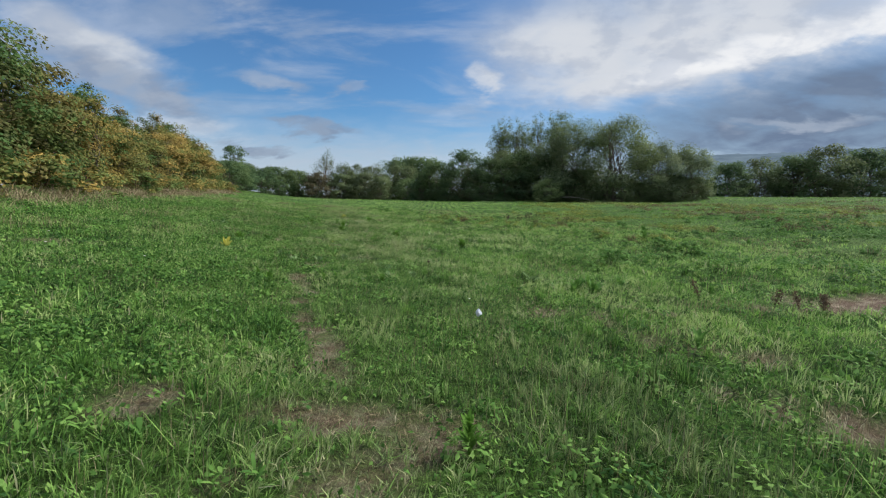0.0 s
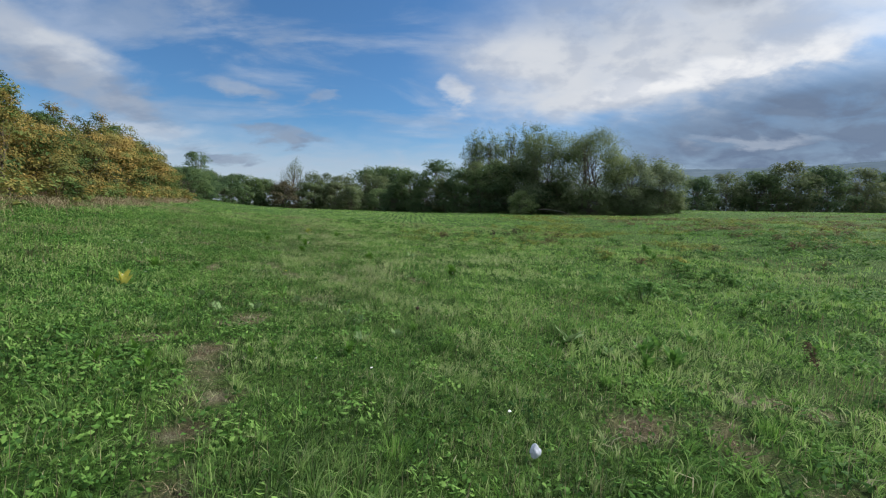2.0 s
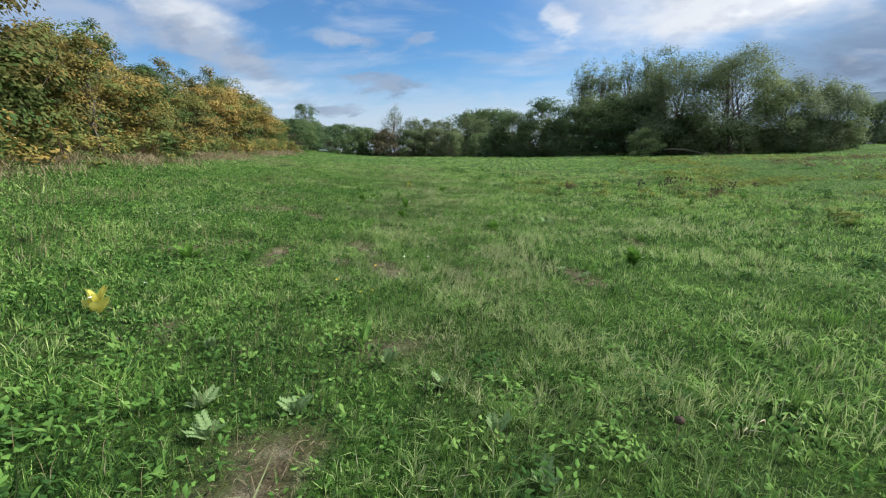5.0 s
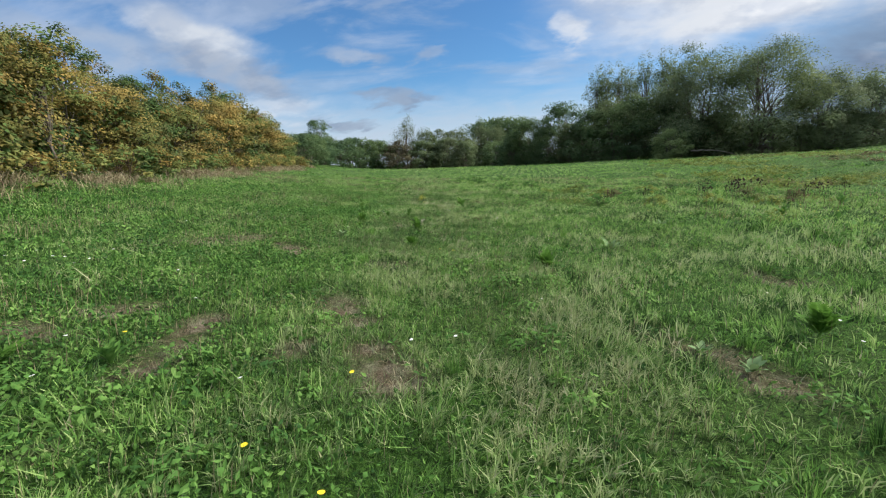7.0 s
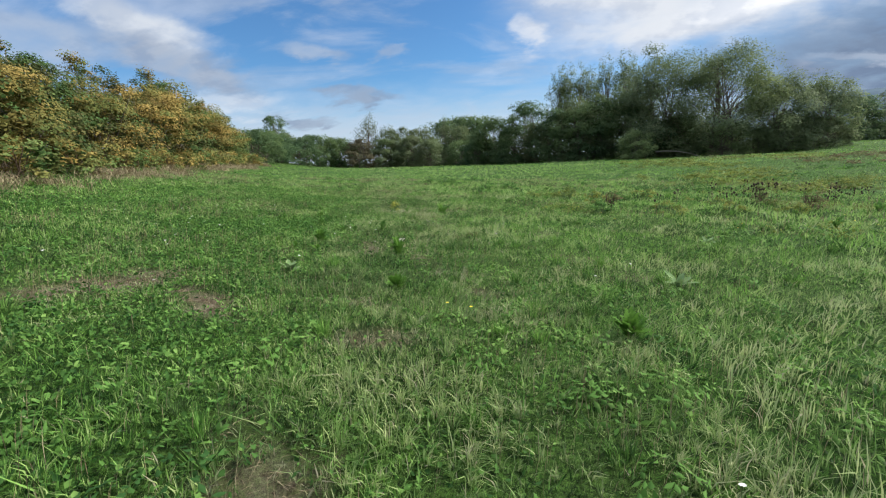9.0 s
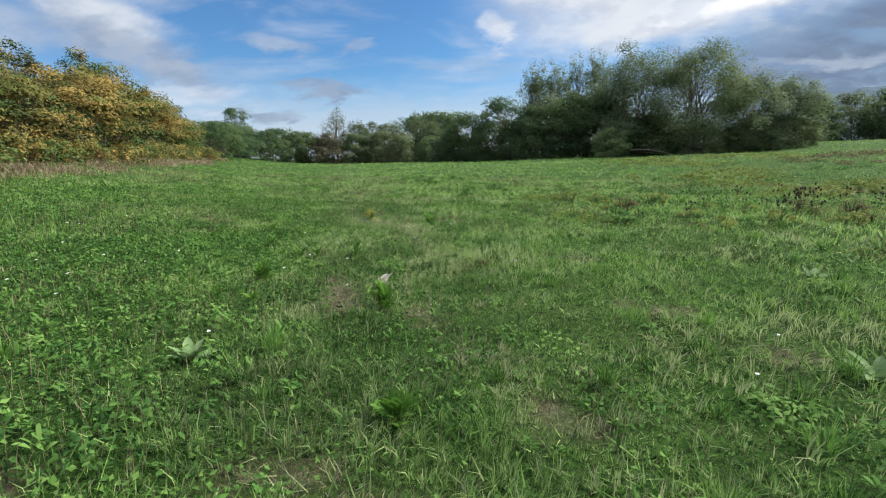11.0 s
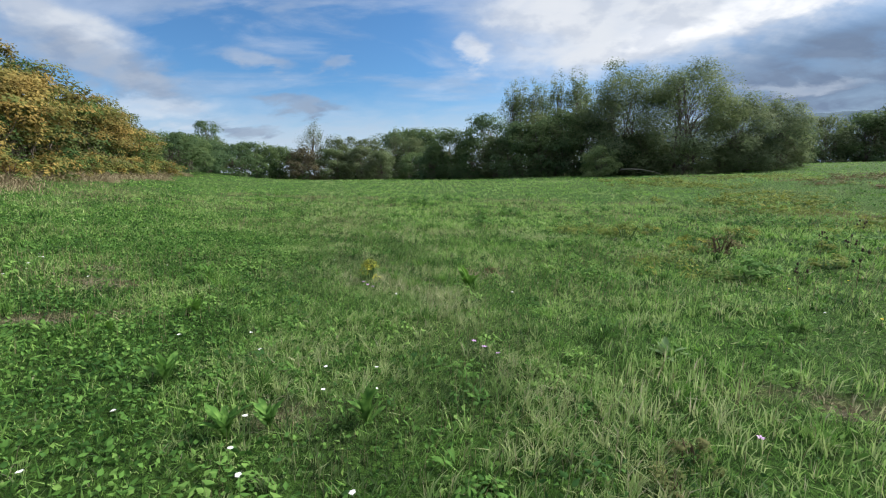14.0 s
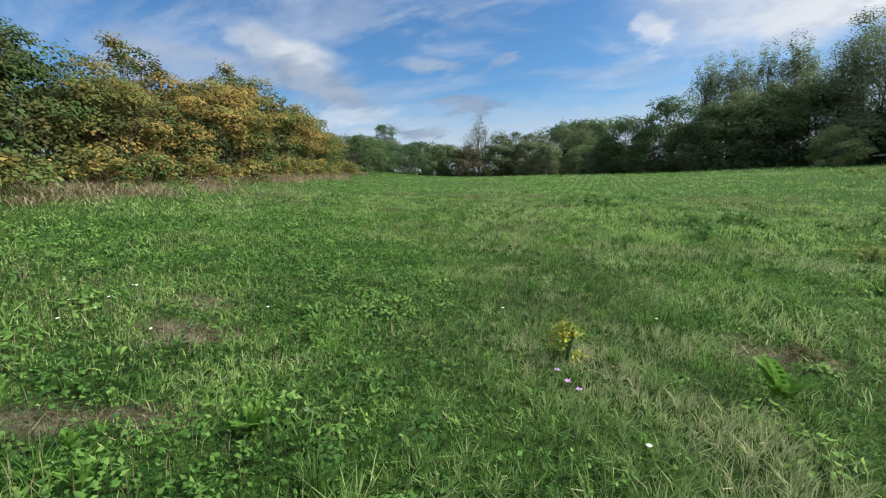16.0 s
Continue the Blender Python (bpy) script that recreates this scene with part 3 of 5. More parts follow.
# ---- trees and bushes ----
def tube(points, radii, sides=5):
    """A tapered tube along points; returns vertices and quads."""
    pts = np.asarray(points, float)
    n = len(pts)
    ring = np.arange(sides) * 2 * np.pi / sides
    tang = np.gradient(pts, axis=0)
    tang /= np.linalg.norm(tang, axis=1)[:, None] + 1e-9
    ref = np.where(np.abs(tang[:, 2:3]) > 0.9, np.array([[1.0, 0, 0]]), np.array([[0, 0, 1.0]]))
    a = np.cross(tang, ref)
    a /= np.linalg.norm(a, axis=1)[:, None] + 1e-9
    b = np.cross(tang, a)
    v = pts[:, None] + (a[:, None] * np.cos(ring)[None, :, None] + b[:, None] * np.sin(ring)[None, :, None]) * np.asarray(radii)[:, None, None]
    i = np.arange(n * sides).reshape(n, sides)
    j = np.roll(i, -1, axis=1)
    f = np.stack([i[:-1], j[:-1], j[1:], i[1:]], -1).reshape(-1, 4)
    return v.reshape(-1, 3), f


def join(bits):
    vs, fs, k = [], [], 0
    for v, f in bits:
        vs.append(v)
        fs.append(f + k)
        k += len(v)
    return np.concatenate(vs), np.concatenate(fs)


def leaves(rs, at, length, width, droop=0.3, heading=None, face=None):
    """Kite-shaped leaves of two triangles, folded along the middle."""
    n = len(at)
    d = rs.normal(0, 1, (n, 3))
    d[:, 2] = d[:, 2] * 0.6 - droop
    if heading is not None:
        d = d * 0.6 + heading
    d /= np.linalg.norm(d, axis=1)[:, None]
    if face is None:
        s = np.cross(d, rs.normal(0, 1, (n, 3)))
    else:
        d -= face * (np.sum(d * face, axis=1) * 0.75)[:, None]
        d /= np.linalg.norm(d, axis=1)[:, None]
        s = np.cross(d, face + rs.normal(0, 0.18, (n, 3)))
    s /= np.linalg.norm(s, axis=1)[:, None] + 1e-9
    ln, wd = length * rs.uniform(0.6, 1.35, n), width * rs.uniform(0.7, 1.3, n)
    mid = at + d * (ln * 0.45)[:, None]
    fold = np.cross(d, s) * (wd * 0.25)[:, None]
    v = np.stack([at, mid + s * (wd / 2)[:, None] + fold, at + d * ln[:, None], mid - s * (wd / 2)[:, None] + fold], 1).reshape(-1, 3)
    o = (np.arange(n) * 4)[:, None]
    f = np.stack([o + (0, 1, 2), o + (0, 2, 3)], 1).reshape(-1, 3)
    return v, f


def tree_meshes(seed, height, spread, crown_from=0.25, clumps=60, leaf=(0.25, 0.12), per=220, clump=(0.12, 0.10), trunk=0.03, stems=1, droop=0.3,
                leaf_mat=None, bark=None, ragged=0.25, top=1.0, spray=0.0, dome=0.7):
    """Trunk and limbs, and a crown of leaf clumps. Sizes are for a plant of this height; clump: its half size across and up, as parts of the height."""
    rs = np.random.RandomState(seed)
    R = spread / 2
    lo, hi = crown_from * height, height
    bits, pts = [], []
    # limb ends lie through the crown, thicker towards its skin
    k = 0
    while k < clumps:
        t = rs.uniform(0, 1) ** 0.85
        wide = R * (1 - (max(t - 0.30, 0) / 0.70) ** 2 * 0.80 * top) * (0.88 + 0.12 * min(t / 0.25, 1))
        r = wide * rs.uniform(0.18, 1.0) ** 0.5 * (1 - ragged * rs.rand())
        a = rs.uniform(0, 2 * np.pi)
        pts.append((math.cos(a) * r, math.sin(a) * r, lo + (0.03 + 0.93 * t) * (hi - lo) * (1 - 0.5 * ragged * rs.rand() * (t > 0.7))))
        k += 1
    pts = np.array(pts)
    feet = [(rs.normal(0, 0.12) * R * (stems > 1), rs.normal(0, 0.12) * R * (stems > 1)) for _ in range(stems)]
    tops = []
    for fx, fy in feet:
        dx, dy = (rs.normal(0, 0.22, 2) * R) if stems > 1 else rs.normal(0, 0.06, 2) * R
        s = np.linspace(0, 1, 7)
        line = np.stack([fx + dx * s + rs.normal(0, 0.01, 7) * height, fy + dy * s + rs.normal(0, 0.01, 7) * height, s * height * 0.82], -1)
        line[0] = (fx, fy, -0.15)
        bits.append(tube(line, height * trunk / math.sqrt(stems) * (1 - 0.88 * s) + 0.01, 7))
        tops.append(line)
    for p in pts:
        line = tops[rs.randint(len(tops))]
        start_t = np.clip(p[2] / height * rs.uniform(0.35, 0.75), 0.06, 0.95) / 0.82
        i = min(int(start_t * 6), 5)
        a = line[i] + (line[i + 1] - line[i]) * (start_t * 6 - i if start_t * 6 - i < 1 else 1)
        s = np.linspace(0, 1, 3)
        bend = np.stack([s, s, s ** 0.75 + 0.12 * np.sin(s * 3.1)], -1)
        way = a + (p - a) * bend + rs.normal(0, 0.012 * height, (3, 3)) * (s * (1 - s) * 3)[:, None]
        r0 = height * trunk * 0.30 * (1 - 0.6 * p[2] / height) + 0.006
        bits.append(tube(way, r0 * (1 - 0.85 * s), 3))
    wood = mesh_of("trunk", *join(bits), bark or BARK, True)
    n = clumps * per
    who = np.repeat(np.arange(clumps), per)
    size = rs.uniform(0.6, 1.45, clumps)[who]
    g = rs.normal(0, 1, (n, 3))
    g /= np.linalg.norm(g, axis=1)[:, None]
    shell = rs.rand(n) < dome
    g[:, 2] = np.where(shell, np.abs(g[:, 2]), g[:, 2])
    g *= np.where(shell, rs.uniform(0.75, 1.08, n), rs.rand(n) ** 0.4 * 0.95)[:, None]
    at = pts[who] + g * np.array((clump[0], clump[0], clump[1])) * height * size[:, None]
    at[:, 2] -= clump[1] * height * 0.35
    if spray:
        at[:, 2] += rs.rand(n) ** 2 * spray * height
        at[:, :2] += (pts[who][:, :2] * 0.12) * rs.rand(n)[:, None]
    at[:, 2] = np.maximum(at[:, 2], 0.03)
    # leaves of a clump lie like a skin over it, turned to the light
    out = at - pts[who] + np.array((0, 0, 0.55 * clump[1] * height))
    out = out / (np.linalg.norm(out, axis=1)[:, None] + 1e-9) + np.array((0, 0, 0.35)) + 0.3 * (at - (0, 0, 0.4 * height)) / (R + 0.5 * height)
    out /= np.linalg.norm(out, axis=1)[:, None] + 1e-9
    v, f = leaves(rs, at, leaf[0], leaf[1], droop, None, out)
    tone = np.clip(rs.rand(clumps)[who] * 0.62 + 0.14 + rs.normal(0, 0.09, n), 0, 1)
    crown = mesh_of("crown", v, f, leaf_mat or DARK, tone=np.repeat(tone, 4))
    return wood, crown


def plant_tree(name, meshes, x, y, turn, scale=(1, 1, 1), label="", category="tree", group="", names=("trunk", "crown")):
    root = new(name)
    root.matrix_world = Matrix.LocRotScale((x, y, float(land(x, y)) - 0.05), Euler((0, 0, radians(turn))), Vector(scale))
    for n, me in zip(names, meshes):
        part(n, me, root)
    return tagged(root, label, category, group)


# the willow clump across the meadow
def build_far_trees():
    wa = tree_meshes(21, 15.5, 17, 0.02, 120, (0.32, 0.15), 205, (0.115, 0.10), 0.020, 4, 0.1, WILLOW, BARK, 0.3, 0.8, 0.05, 0.6)
    wb = tree_meshes(22, 17, 14, 0.02, 110, (0.32, 0.15), 195, (0.110, 0.095), 0.018, 4, 0.1, WILLOW, BARK, 0.3, 0.85, 0.05, 0.6)
    wc = tree_meshes(23, 10.5, 10.5, 0.03, 80, (0.30, 0.14), 185, (0.13, 0.115), 0.018, 3, 0.1, WILLOW, BARK, 0.3, 0.85, 0.05, 0.6)
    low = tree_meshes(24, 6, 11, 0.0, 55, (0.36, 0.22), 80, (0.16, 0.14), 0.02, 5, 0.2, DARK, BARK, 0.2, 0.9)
    skirt = tree_meshes(35, 6, 11, 0.0, 50, (0.30, 0.14), 140, (0.17, 0.15), 0.02, 5, 0.2, WILLOW, BARK, 0.25, 0.9)
    dk = tree_meshes(25, 11, 13, 0.0, 75, (0.36, 0.21), 112, (0.135, 0.105), 0.02, 4, 0.2, DARK, BARK, 0.15, 0.9)
    ol = tree_meshes(26, 11, 12, 0.02, 70, (0.36, 0.21), 112, (0.135, 0.10), 0.02, 3, 0.2, OLIVE, BARK, 0.2, 0.8)
    sal = tree_meshes(27, 6, 8.5, 0.0, 50, (0.34, 0.15), 140, (0.17, 0.13), 0.02, 5, 0.2, PALE, BARK, 0.15, 0.9)
    fresh = tree_meshes(36, 6, 8.5, 0.0, 50, (0.30, 0.14), 150, (0.17, 0.13), 0.02, 5, 0.2, ROUND, BARK, 0.15, 0.9)
    rus = tree_meshes(28, 6, 8, 0.0, 45, (0.34, 0.15), 120, (0.17, 0.13), 0.02, 5, 0.2, RUSSET, BARK, 0.2, 0.9)
    thin_tree = tree_meshes(29, 12, 8, 0.15, 70, (0.30, 0.10), 60, (0.08, 0.08), 0.02, 3, 0.0, PALE, BARK, 0.4, 1.1, 0.08, 0.3)
    far = tree_meshes(30, 12, 14.5, 0.0, 75, (0.54, 0.32), 84, (0.155, 0.125), 0.02, 4, 0.2, DARK, BARK, 0.15, 0.8)
    far2 = tree_meshes(31, 13, 14.5, 0.0, 75, (0.54, 0.32), 84, (0.155, 0.12), 0.02, 4, 0.2, OLIVE, BARK, 0.2, 0.8)
    pop = tree_meshes(32, 27, 9.0, 0.25, 120, (0.44, 0.27), 24, (0.036, 0.036), 0.009, 2, 0.1, WILLOW, BARK, 0.5, 0.75, 0.04, 0.2)
    lone = tree_meshes(33, 16, 9, 0.3, 45, (0.45, 0.22), 70, (0.09, 0.06), 0.02, 1, 0.4, DARK, BARK, 0.2, 0.4)
    rows = [
        ("willow_tree", wa, 31.6, 83, 0, 1.0, "tall grey-green willow with feathery open crown", "tree"),
        ("willow_tree", wb, 24.6, 87, 50, 1.0, "tall grey-green willow with feathery open crown", "tree"),
        ("willow_tree", wc, 38.6, 82, 0, 1.02, "grey-green willow leaning over the meadow edge", "tree"),
        ("willow_tree", wc, 45.0, 83, 140, 0.95, "grey-green willow at the end of the tree clump", "tree"),
        ("willow_tree", wc, 20.5, 90, 200, 1.1, "grey-green willow among darker trees", "tree"),
        ("dark_tree", ol, 13.8, 92, 0, 1.05, "olive green bushy tree above dark shrubs", "tree"),
        ("dark_tree", dk, 5.0, 97, 30, 1.0, "dense dark green rounded tree", "tree"),
        ("dark_tree", dk, 9.3, 90, 100, 0.78, "dense dark green rounded shrub tree", "tree"),
        ("dark_tree", dk, -1.0, 99, 160, 0.8, "dense dark green rounded tree", "tree"),
        ("dark_tree", dk, 15.6, 90, 220, 0.90, "dense dark green rounded shrub tree", "tree"),
        ("round_bush", fresh, 18.7, 80.4, 0, 0.72, "low rounded pale green bush before dark trees", "bush"),
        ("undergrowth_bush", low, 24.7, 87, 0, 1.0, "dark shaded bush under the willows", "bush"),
        ("undergrowth_bush", skirt, 32.0, 82.0, 90, 0.85, "grey-green leafy bush under the willows", "bush"),
        ("undergrowth_bush", skirt, 39.0, 81.5, 200, 0.85, "grey-green leafy bush under the willows", "bush"),
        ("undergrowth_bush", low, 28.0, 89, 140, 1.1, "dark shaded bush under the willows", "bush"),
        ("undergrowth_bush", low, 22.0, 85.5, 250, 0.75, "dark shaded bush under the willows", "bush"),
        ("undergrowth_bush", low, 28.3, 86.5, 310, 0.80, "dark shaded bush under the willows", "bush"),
        ("undergrowth_bush", skirt, 35.6, 81.0, 20, 0.62, "grey-green leafy bush under the willows", "bush"),
        ("undergrowth_bush", skirt, 43.0, 82.5, 60, 0.80, "grey-green leafy bush under the willows", "bush"),
        ("undergrowth_bush", sal, 46.6, 83.5, 60, 0.70, "grey-green low bush at the clump's end", "bush"),
        ("dark_tree", dk, 12.4, 88.5, 300, 0.78, "dense dark green rounded shrub", "tree"),
        ("dark_tree", ol, 6.2, 92.0, 260, 0.66, "olive green rounded shrub", "tree"),
        ("dark_tree", dk, 2.2, 95.0, 80, 0.60, "dense dark green rounded shrub", "tree"),
        ("dark_tree", dk, -4.2, 99.0, 200, 0.55, "dense dark green rounded shrub", "tree"),
        ("dark_tree", dk, 21.0, 89.8, 140, 0.80, "dense dark green rounded tree before the willows", "tree"),
        ("dark_tree", ol, 26.4, 84.2, 40, 0.62, "olive green rounded shrub before the willows", "tree"),
        ("slender_tree", thin_tree, -28.2, 112, 0, 1.0, "slender tree with thin see-through crown", "tree"),
        ("slender_tree", thin_tree, -12.5, 125, 90, 1.0, "slender tree with thin see-through crown", "tree"),
        ("hedgerow_tree", ol, -22.7, 112, 60, 0.85, "olive green tree in the far hedgerow", "tree"),
        ("hedgerow_tree", ol, -18.0, 116, 150, 0.85, "olive green tree in the far hedgerow", "tree"),
        ("hedgerow_tree", ol, -9.5, 113, 250, 0.85, "olive green tree in the far hedgerow", "tree"),
        ("distant_tree", far, -14.4, 165, 0, 1.28, "distant dark tree showing above the hedgerow", "tree"),
        ("distant_tree", far, -6.5, 165, 80, 1.30, "distant dark tree showing above the hedgerow", "tree"),
        ("sallow_bush", sal, -23.0, 104, 10, 0.98, "rounded pale green sallow bush", "bush"),
        ("sallow_bush", sal, -17.9, 104, 120, 1.05, "rounded pale green sallow bush", "bush"),
        ("sallow_bush", sal, -13.3, 102, 230, 0.9, "rounded pale green sallow bush", "bush"),
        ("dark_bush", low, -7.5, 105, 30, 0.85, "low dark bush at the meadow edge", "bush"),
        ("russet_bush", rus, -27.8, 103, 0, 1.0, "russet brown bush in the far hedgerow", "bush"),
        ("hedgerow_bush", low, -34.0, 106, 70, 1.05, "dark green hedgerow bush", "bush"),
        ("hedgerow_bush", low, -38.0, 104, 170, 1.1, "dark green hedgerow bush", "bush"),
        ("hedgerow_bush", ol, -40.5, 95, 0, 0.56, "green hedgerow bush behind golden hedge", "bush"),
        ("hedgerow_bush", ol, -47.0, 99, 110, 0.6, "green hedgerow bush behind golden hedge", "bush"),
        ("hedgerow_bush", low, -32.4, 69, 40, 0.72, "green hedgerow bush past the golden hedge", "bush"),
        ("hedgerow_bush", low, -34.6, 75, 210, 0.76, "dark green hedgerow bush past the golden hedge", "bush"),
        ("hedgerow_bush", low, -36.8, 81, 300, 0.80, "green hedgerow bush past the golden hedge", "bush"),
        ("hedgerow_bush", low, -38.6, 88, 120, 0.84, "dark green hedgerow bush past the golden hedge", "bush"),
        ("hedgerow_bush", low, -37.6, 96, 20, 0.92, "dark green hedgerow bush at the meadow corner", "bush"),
        ("lone_tree", lone, -70.2, 155, 20, 1.0, "lone dark tree standing above the hedge", "tree"),
        ("wood_tree", far, 74.1, 116, 0, 0.78, "dark green tree on the far wood's edge", "tree"),
        ("wood_tree", far2, 84.0, 118, 50, 0.84, "olive green tree on the far wood's edge", "tree"),
        ("wood_tree", far, 92.0, 117, 100, 0.95, "dark green tree on the far wood's edge", "tree"),
        ("wood_tree", far2, 97.5, 115, 150, 1.08, "olive green tree on the far wood's edge", "tree"),
        ("wood_tree", far, 108, 115, 200, 1.08, "dark green tree on the far wood's edge", "tree"),
        ("wood_tree", far2, 118, 115, 250, 1.0, "olive green tree on the far wood's edge", "tree"),
        ("wood_tree", far, 134, 118, 300, 1.12, "dark green tree on the far wood's edge", "tree"),
        ("wood_tree", far2, 150, 118, 20, 1.08, "olive green tree on the far wood's edge", "tree"),
    ]
    for name, meshes, x, y, turn, s, label, cat in rows:
        plant_tree(name, meshes, x, y, turn, (s, s, s), label, cat)
    fill = tree_meshes(34, 5, 11, 0.0, 45, (0.9, 0.50), 20, (0.16, 0.16), 0.02, 4, 0.2, DARK, BARK, 0.15, 0.7, 0.0, 0.5)
    spots = [(-52 + 10 * i, 113 + 4 * math.sin(i * 1.9)) for i in range(6)] + [(-3 + 10 * i, 101 - 1.7 * i) for i in range(6)] + [(70 + 11.0 * i, 122 + 2 * math.sin(i * 2.1)) for i in range(9)]
    for i, (x, y) in enumerate(spots):
        plant_tree("thicket_bush", fill, x, y, i * 71, (1, 1, 1), "dark thicket bush behind the front trees", "bush", "thicket behind the trees")
    for x, y, s, turn in ((18.2, 147, 0.96, 0), (20.9, 149, 1.0, 70), (24.6, 146, 0.97, 140), (27.3, 150, 0.95, 20), (30.9, 145, 1.01, 210), (35.3, 144, 1.03, 280), (38.0, 147, 1.0, 330)):
        plant_tree("poplar_tree", pop, x, y, turn, (s, s, s), "tall slender poplar with loose leaves", "tree", "row of poplars")


build_far_trees()


def build_hedge():
    g1 = tree_meshes(41, 5.4, 6.0, 0.0, 50, (0.148, 0.092), 200, (0.160, 0.080), 0.014, 5, 0.15, HEDGE_GREEN, BARK, 0.45, 0.8, 0.05, 0.85)
    g2 = tree_meshes(42, 5.0, 6.0, 0.0, 50, (0.148, 0.092), 200, (0.160, 0.080), 0.014, 5, 0.15, HEDGE_GOLD, BARK, 0.45, 0.8, 0.05, 0.85)
    g3 = tree_meshes(51, 5.4, 6.0, 0.0, 50, (0.148, 0.092), 200, (0.160, 0.080), 0.014, 5, 0.15, HEDGE_LEAFY, BARK, 0.45, 0.8, 0.05, 0.85)
    g4 = tree_meshes(45, 5.2, 6.0, 0.0, 50, (0.148, 0.092), 200, (0.160, 0.080), 0.014, 4, 0.15, HEDGE_MIXED, BARK, 0.50, 0.7, 0.05, 0.85)
    f1 = tree_meshes(46, 5.4, 6.0, 0.0, 48, (0.165, 0.104), 145, (0.165, 0.08), 0.014, 4, 0.15, HEDGE_GREEN, BARK, 0.35, 0.8, 0.04, 0.85)
    f2 = tree_meshes(47, 5.0, 6.0, 0.0, 48, (0.165, 0.104), 145, (0.165, 0.08), 0.014, 4, 0.15, HEDGE_GOLD, BARK, 0.35, 0.8, 0.04, 0.85)
    rear = tree_meshes(48, 5.2, 6.5, 0.0, 42, (0.50, 0.30), 26, (0.17, 0.12), 0.014, 3, 0.15, HEDGE_GREEN, BARK, 0.25, 0.7)
    scrub = tree_meshes(43, 1.2, 2.2, 0.0, 20, (0.125, 0.085), 34, (0.20, 0.16), 0.010, 4, 0.2, HEDGE_MIXED, DRY_STEM, 0.3, 0.9, 0.05)
    inner = tree_meshes(49, 3.4, 5.0, 0.0, 40, (0.19, 0.12), 46, (0.19, 0.14), 0.012, 6, 0.15, HEDGE_LEAFY, BARK, 0.25, 0.6)
    sprig = tree_meshes(50, 5.6, 2.2, 0.55, 22, (0.14, 0.08), 55, (0.060, 0.030), 0.010, 3, 0.1, HEDGE_LEAFY, BARK, 0.4, 1.0, 0.05)
    tall = tree_meshes(44, 6.2, 3.2, 0.40, 30, (0.15, 0.085), 60, (0.075, 0.035), 0.012, 2, 0.1, HEDGE_MIXED, BARK, 0.4, 1.1, 0.05)
    # along the hedge (y), back from its foot, kind, size
    rows = [
        (9, 2.4, g3, 1.05), (12.3, 2.6, g3, 1.10), (15.2, 2.3, g3, 1.05), (18.0, 2.9, g1, 1.10), (20.6, 2.1, g2, 0.80), (23.6, 2.7, g4, 0.90), (26.6, 2.2, g2, 0.78),
        (29.6, 2.8, g3, 0.86), (32.8, 2.2, g2, 0.80), (36.0, 2.6, g2, 0.86), (39.5, 2.2, f2, 1.0), (43.0, 2.6, f2, 1.12), (46.5, 3.0, f1, 1.18), (50.0, 2.5, f2, 1.08), (54.0, 2.6, f2, 1.05),
        (58.0, 2.6, f1, 1.0), (61.5, 2.6, f2, 0.9), (64.0, 2.3, f1, 0.75),
    ]
    for i in range(15):
        y = 10 + i * 4.0
        plant_tree("hedge_bush", rear, -7 - 0.355 * y - 6.2, y, i * 97 + 30, (0.95, 0.95, 0.74), "green hedge bush turning golden in patches", "bush", "hedge along the meadow", ("stem", "foliage"))
    for i in range(14):
        y = 10.6 + i * 3.1 + 0.5 * math.sin(i * 1.3)
        s = 0.88 + 0.14 * math.sin(i * 2.7)
        plant_tree("hedge_shrub", inner, -7 - 0.355 * y - 2.5, y, i * 61, (s, s, s), "dense green shrub filling the hedge bottom", "shrub", "hedge along the meadow", ("stem", "foliage"))
    for i in range(52):
        y = 9 + i * 1.05 + 0.8 * math.sin(i * 2.3)
        back = 0.45 + 0.6 * math.sin(i * 1.7)
        s = 0.95 + 0.40 * math.sin(i * 3.1 + 1)
        plant_tree("bramble", scrub, -7 - 0.355 * y - back, y, i * 53, (s, s, s * 0.9), "low straggling bramble at the hedge foot", "shrub", "brambles along the hedge", ("stem", "foliage"))
    for i, (y, back, meshes, s) in enumerate(rows):
        x = -7 - 0.355 * y - back * 1.06
        label = "golden autumn hedge bush with yellowing leaves" if meshes in (g2, f2) else "green hedge bush turning golden in patches"
        plant_tree("hedge_bush", meshes, x, y, i * 67, (s, s, s), label, "bush", "hedge along the meadow", ("stem", "foliage"))
    for i, (y, back, s) in enumerate(((16.0, 4.2, 1.0), (21.6, 0.5, 0.64), (23.4, 3.4, 0.78), (25.5, 4.6, 0.9), (30, 4.4, 0.95), (36, 4.2, 0.98), (45.5, 4.3, 1.15), (48, 4.0, 1.08), (58, 4.0, 1.05))):
        plant_tree("hedge_sapling", tall, -7 - 0.355 * y - back * 1.06, y, i * 80, (s, s, s), "thin upright sapling rising above the hedge", "sapling", "", ("stem", "foliage"))
    for i in range(12):
        y = 18.5 + i * 3.3 + 0.9 * math.sin(i * 2.9)
        s = 0.93 + 0.13 * math.sin(i * 4.1) - (0.12 if 20 < y < 40 else 0)
        plant_tree("hedge_sapling", sprig, -7 - 0.355 * y - 2.7 - 0.8 * math.sin(i * 1.9), y, i * 47, (s, s, s), "thin leafy sprig standing above the hedge top", "sapling", "", ("stem", "foliage"))


build_hedge()


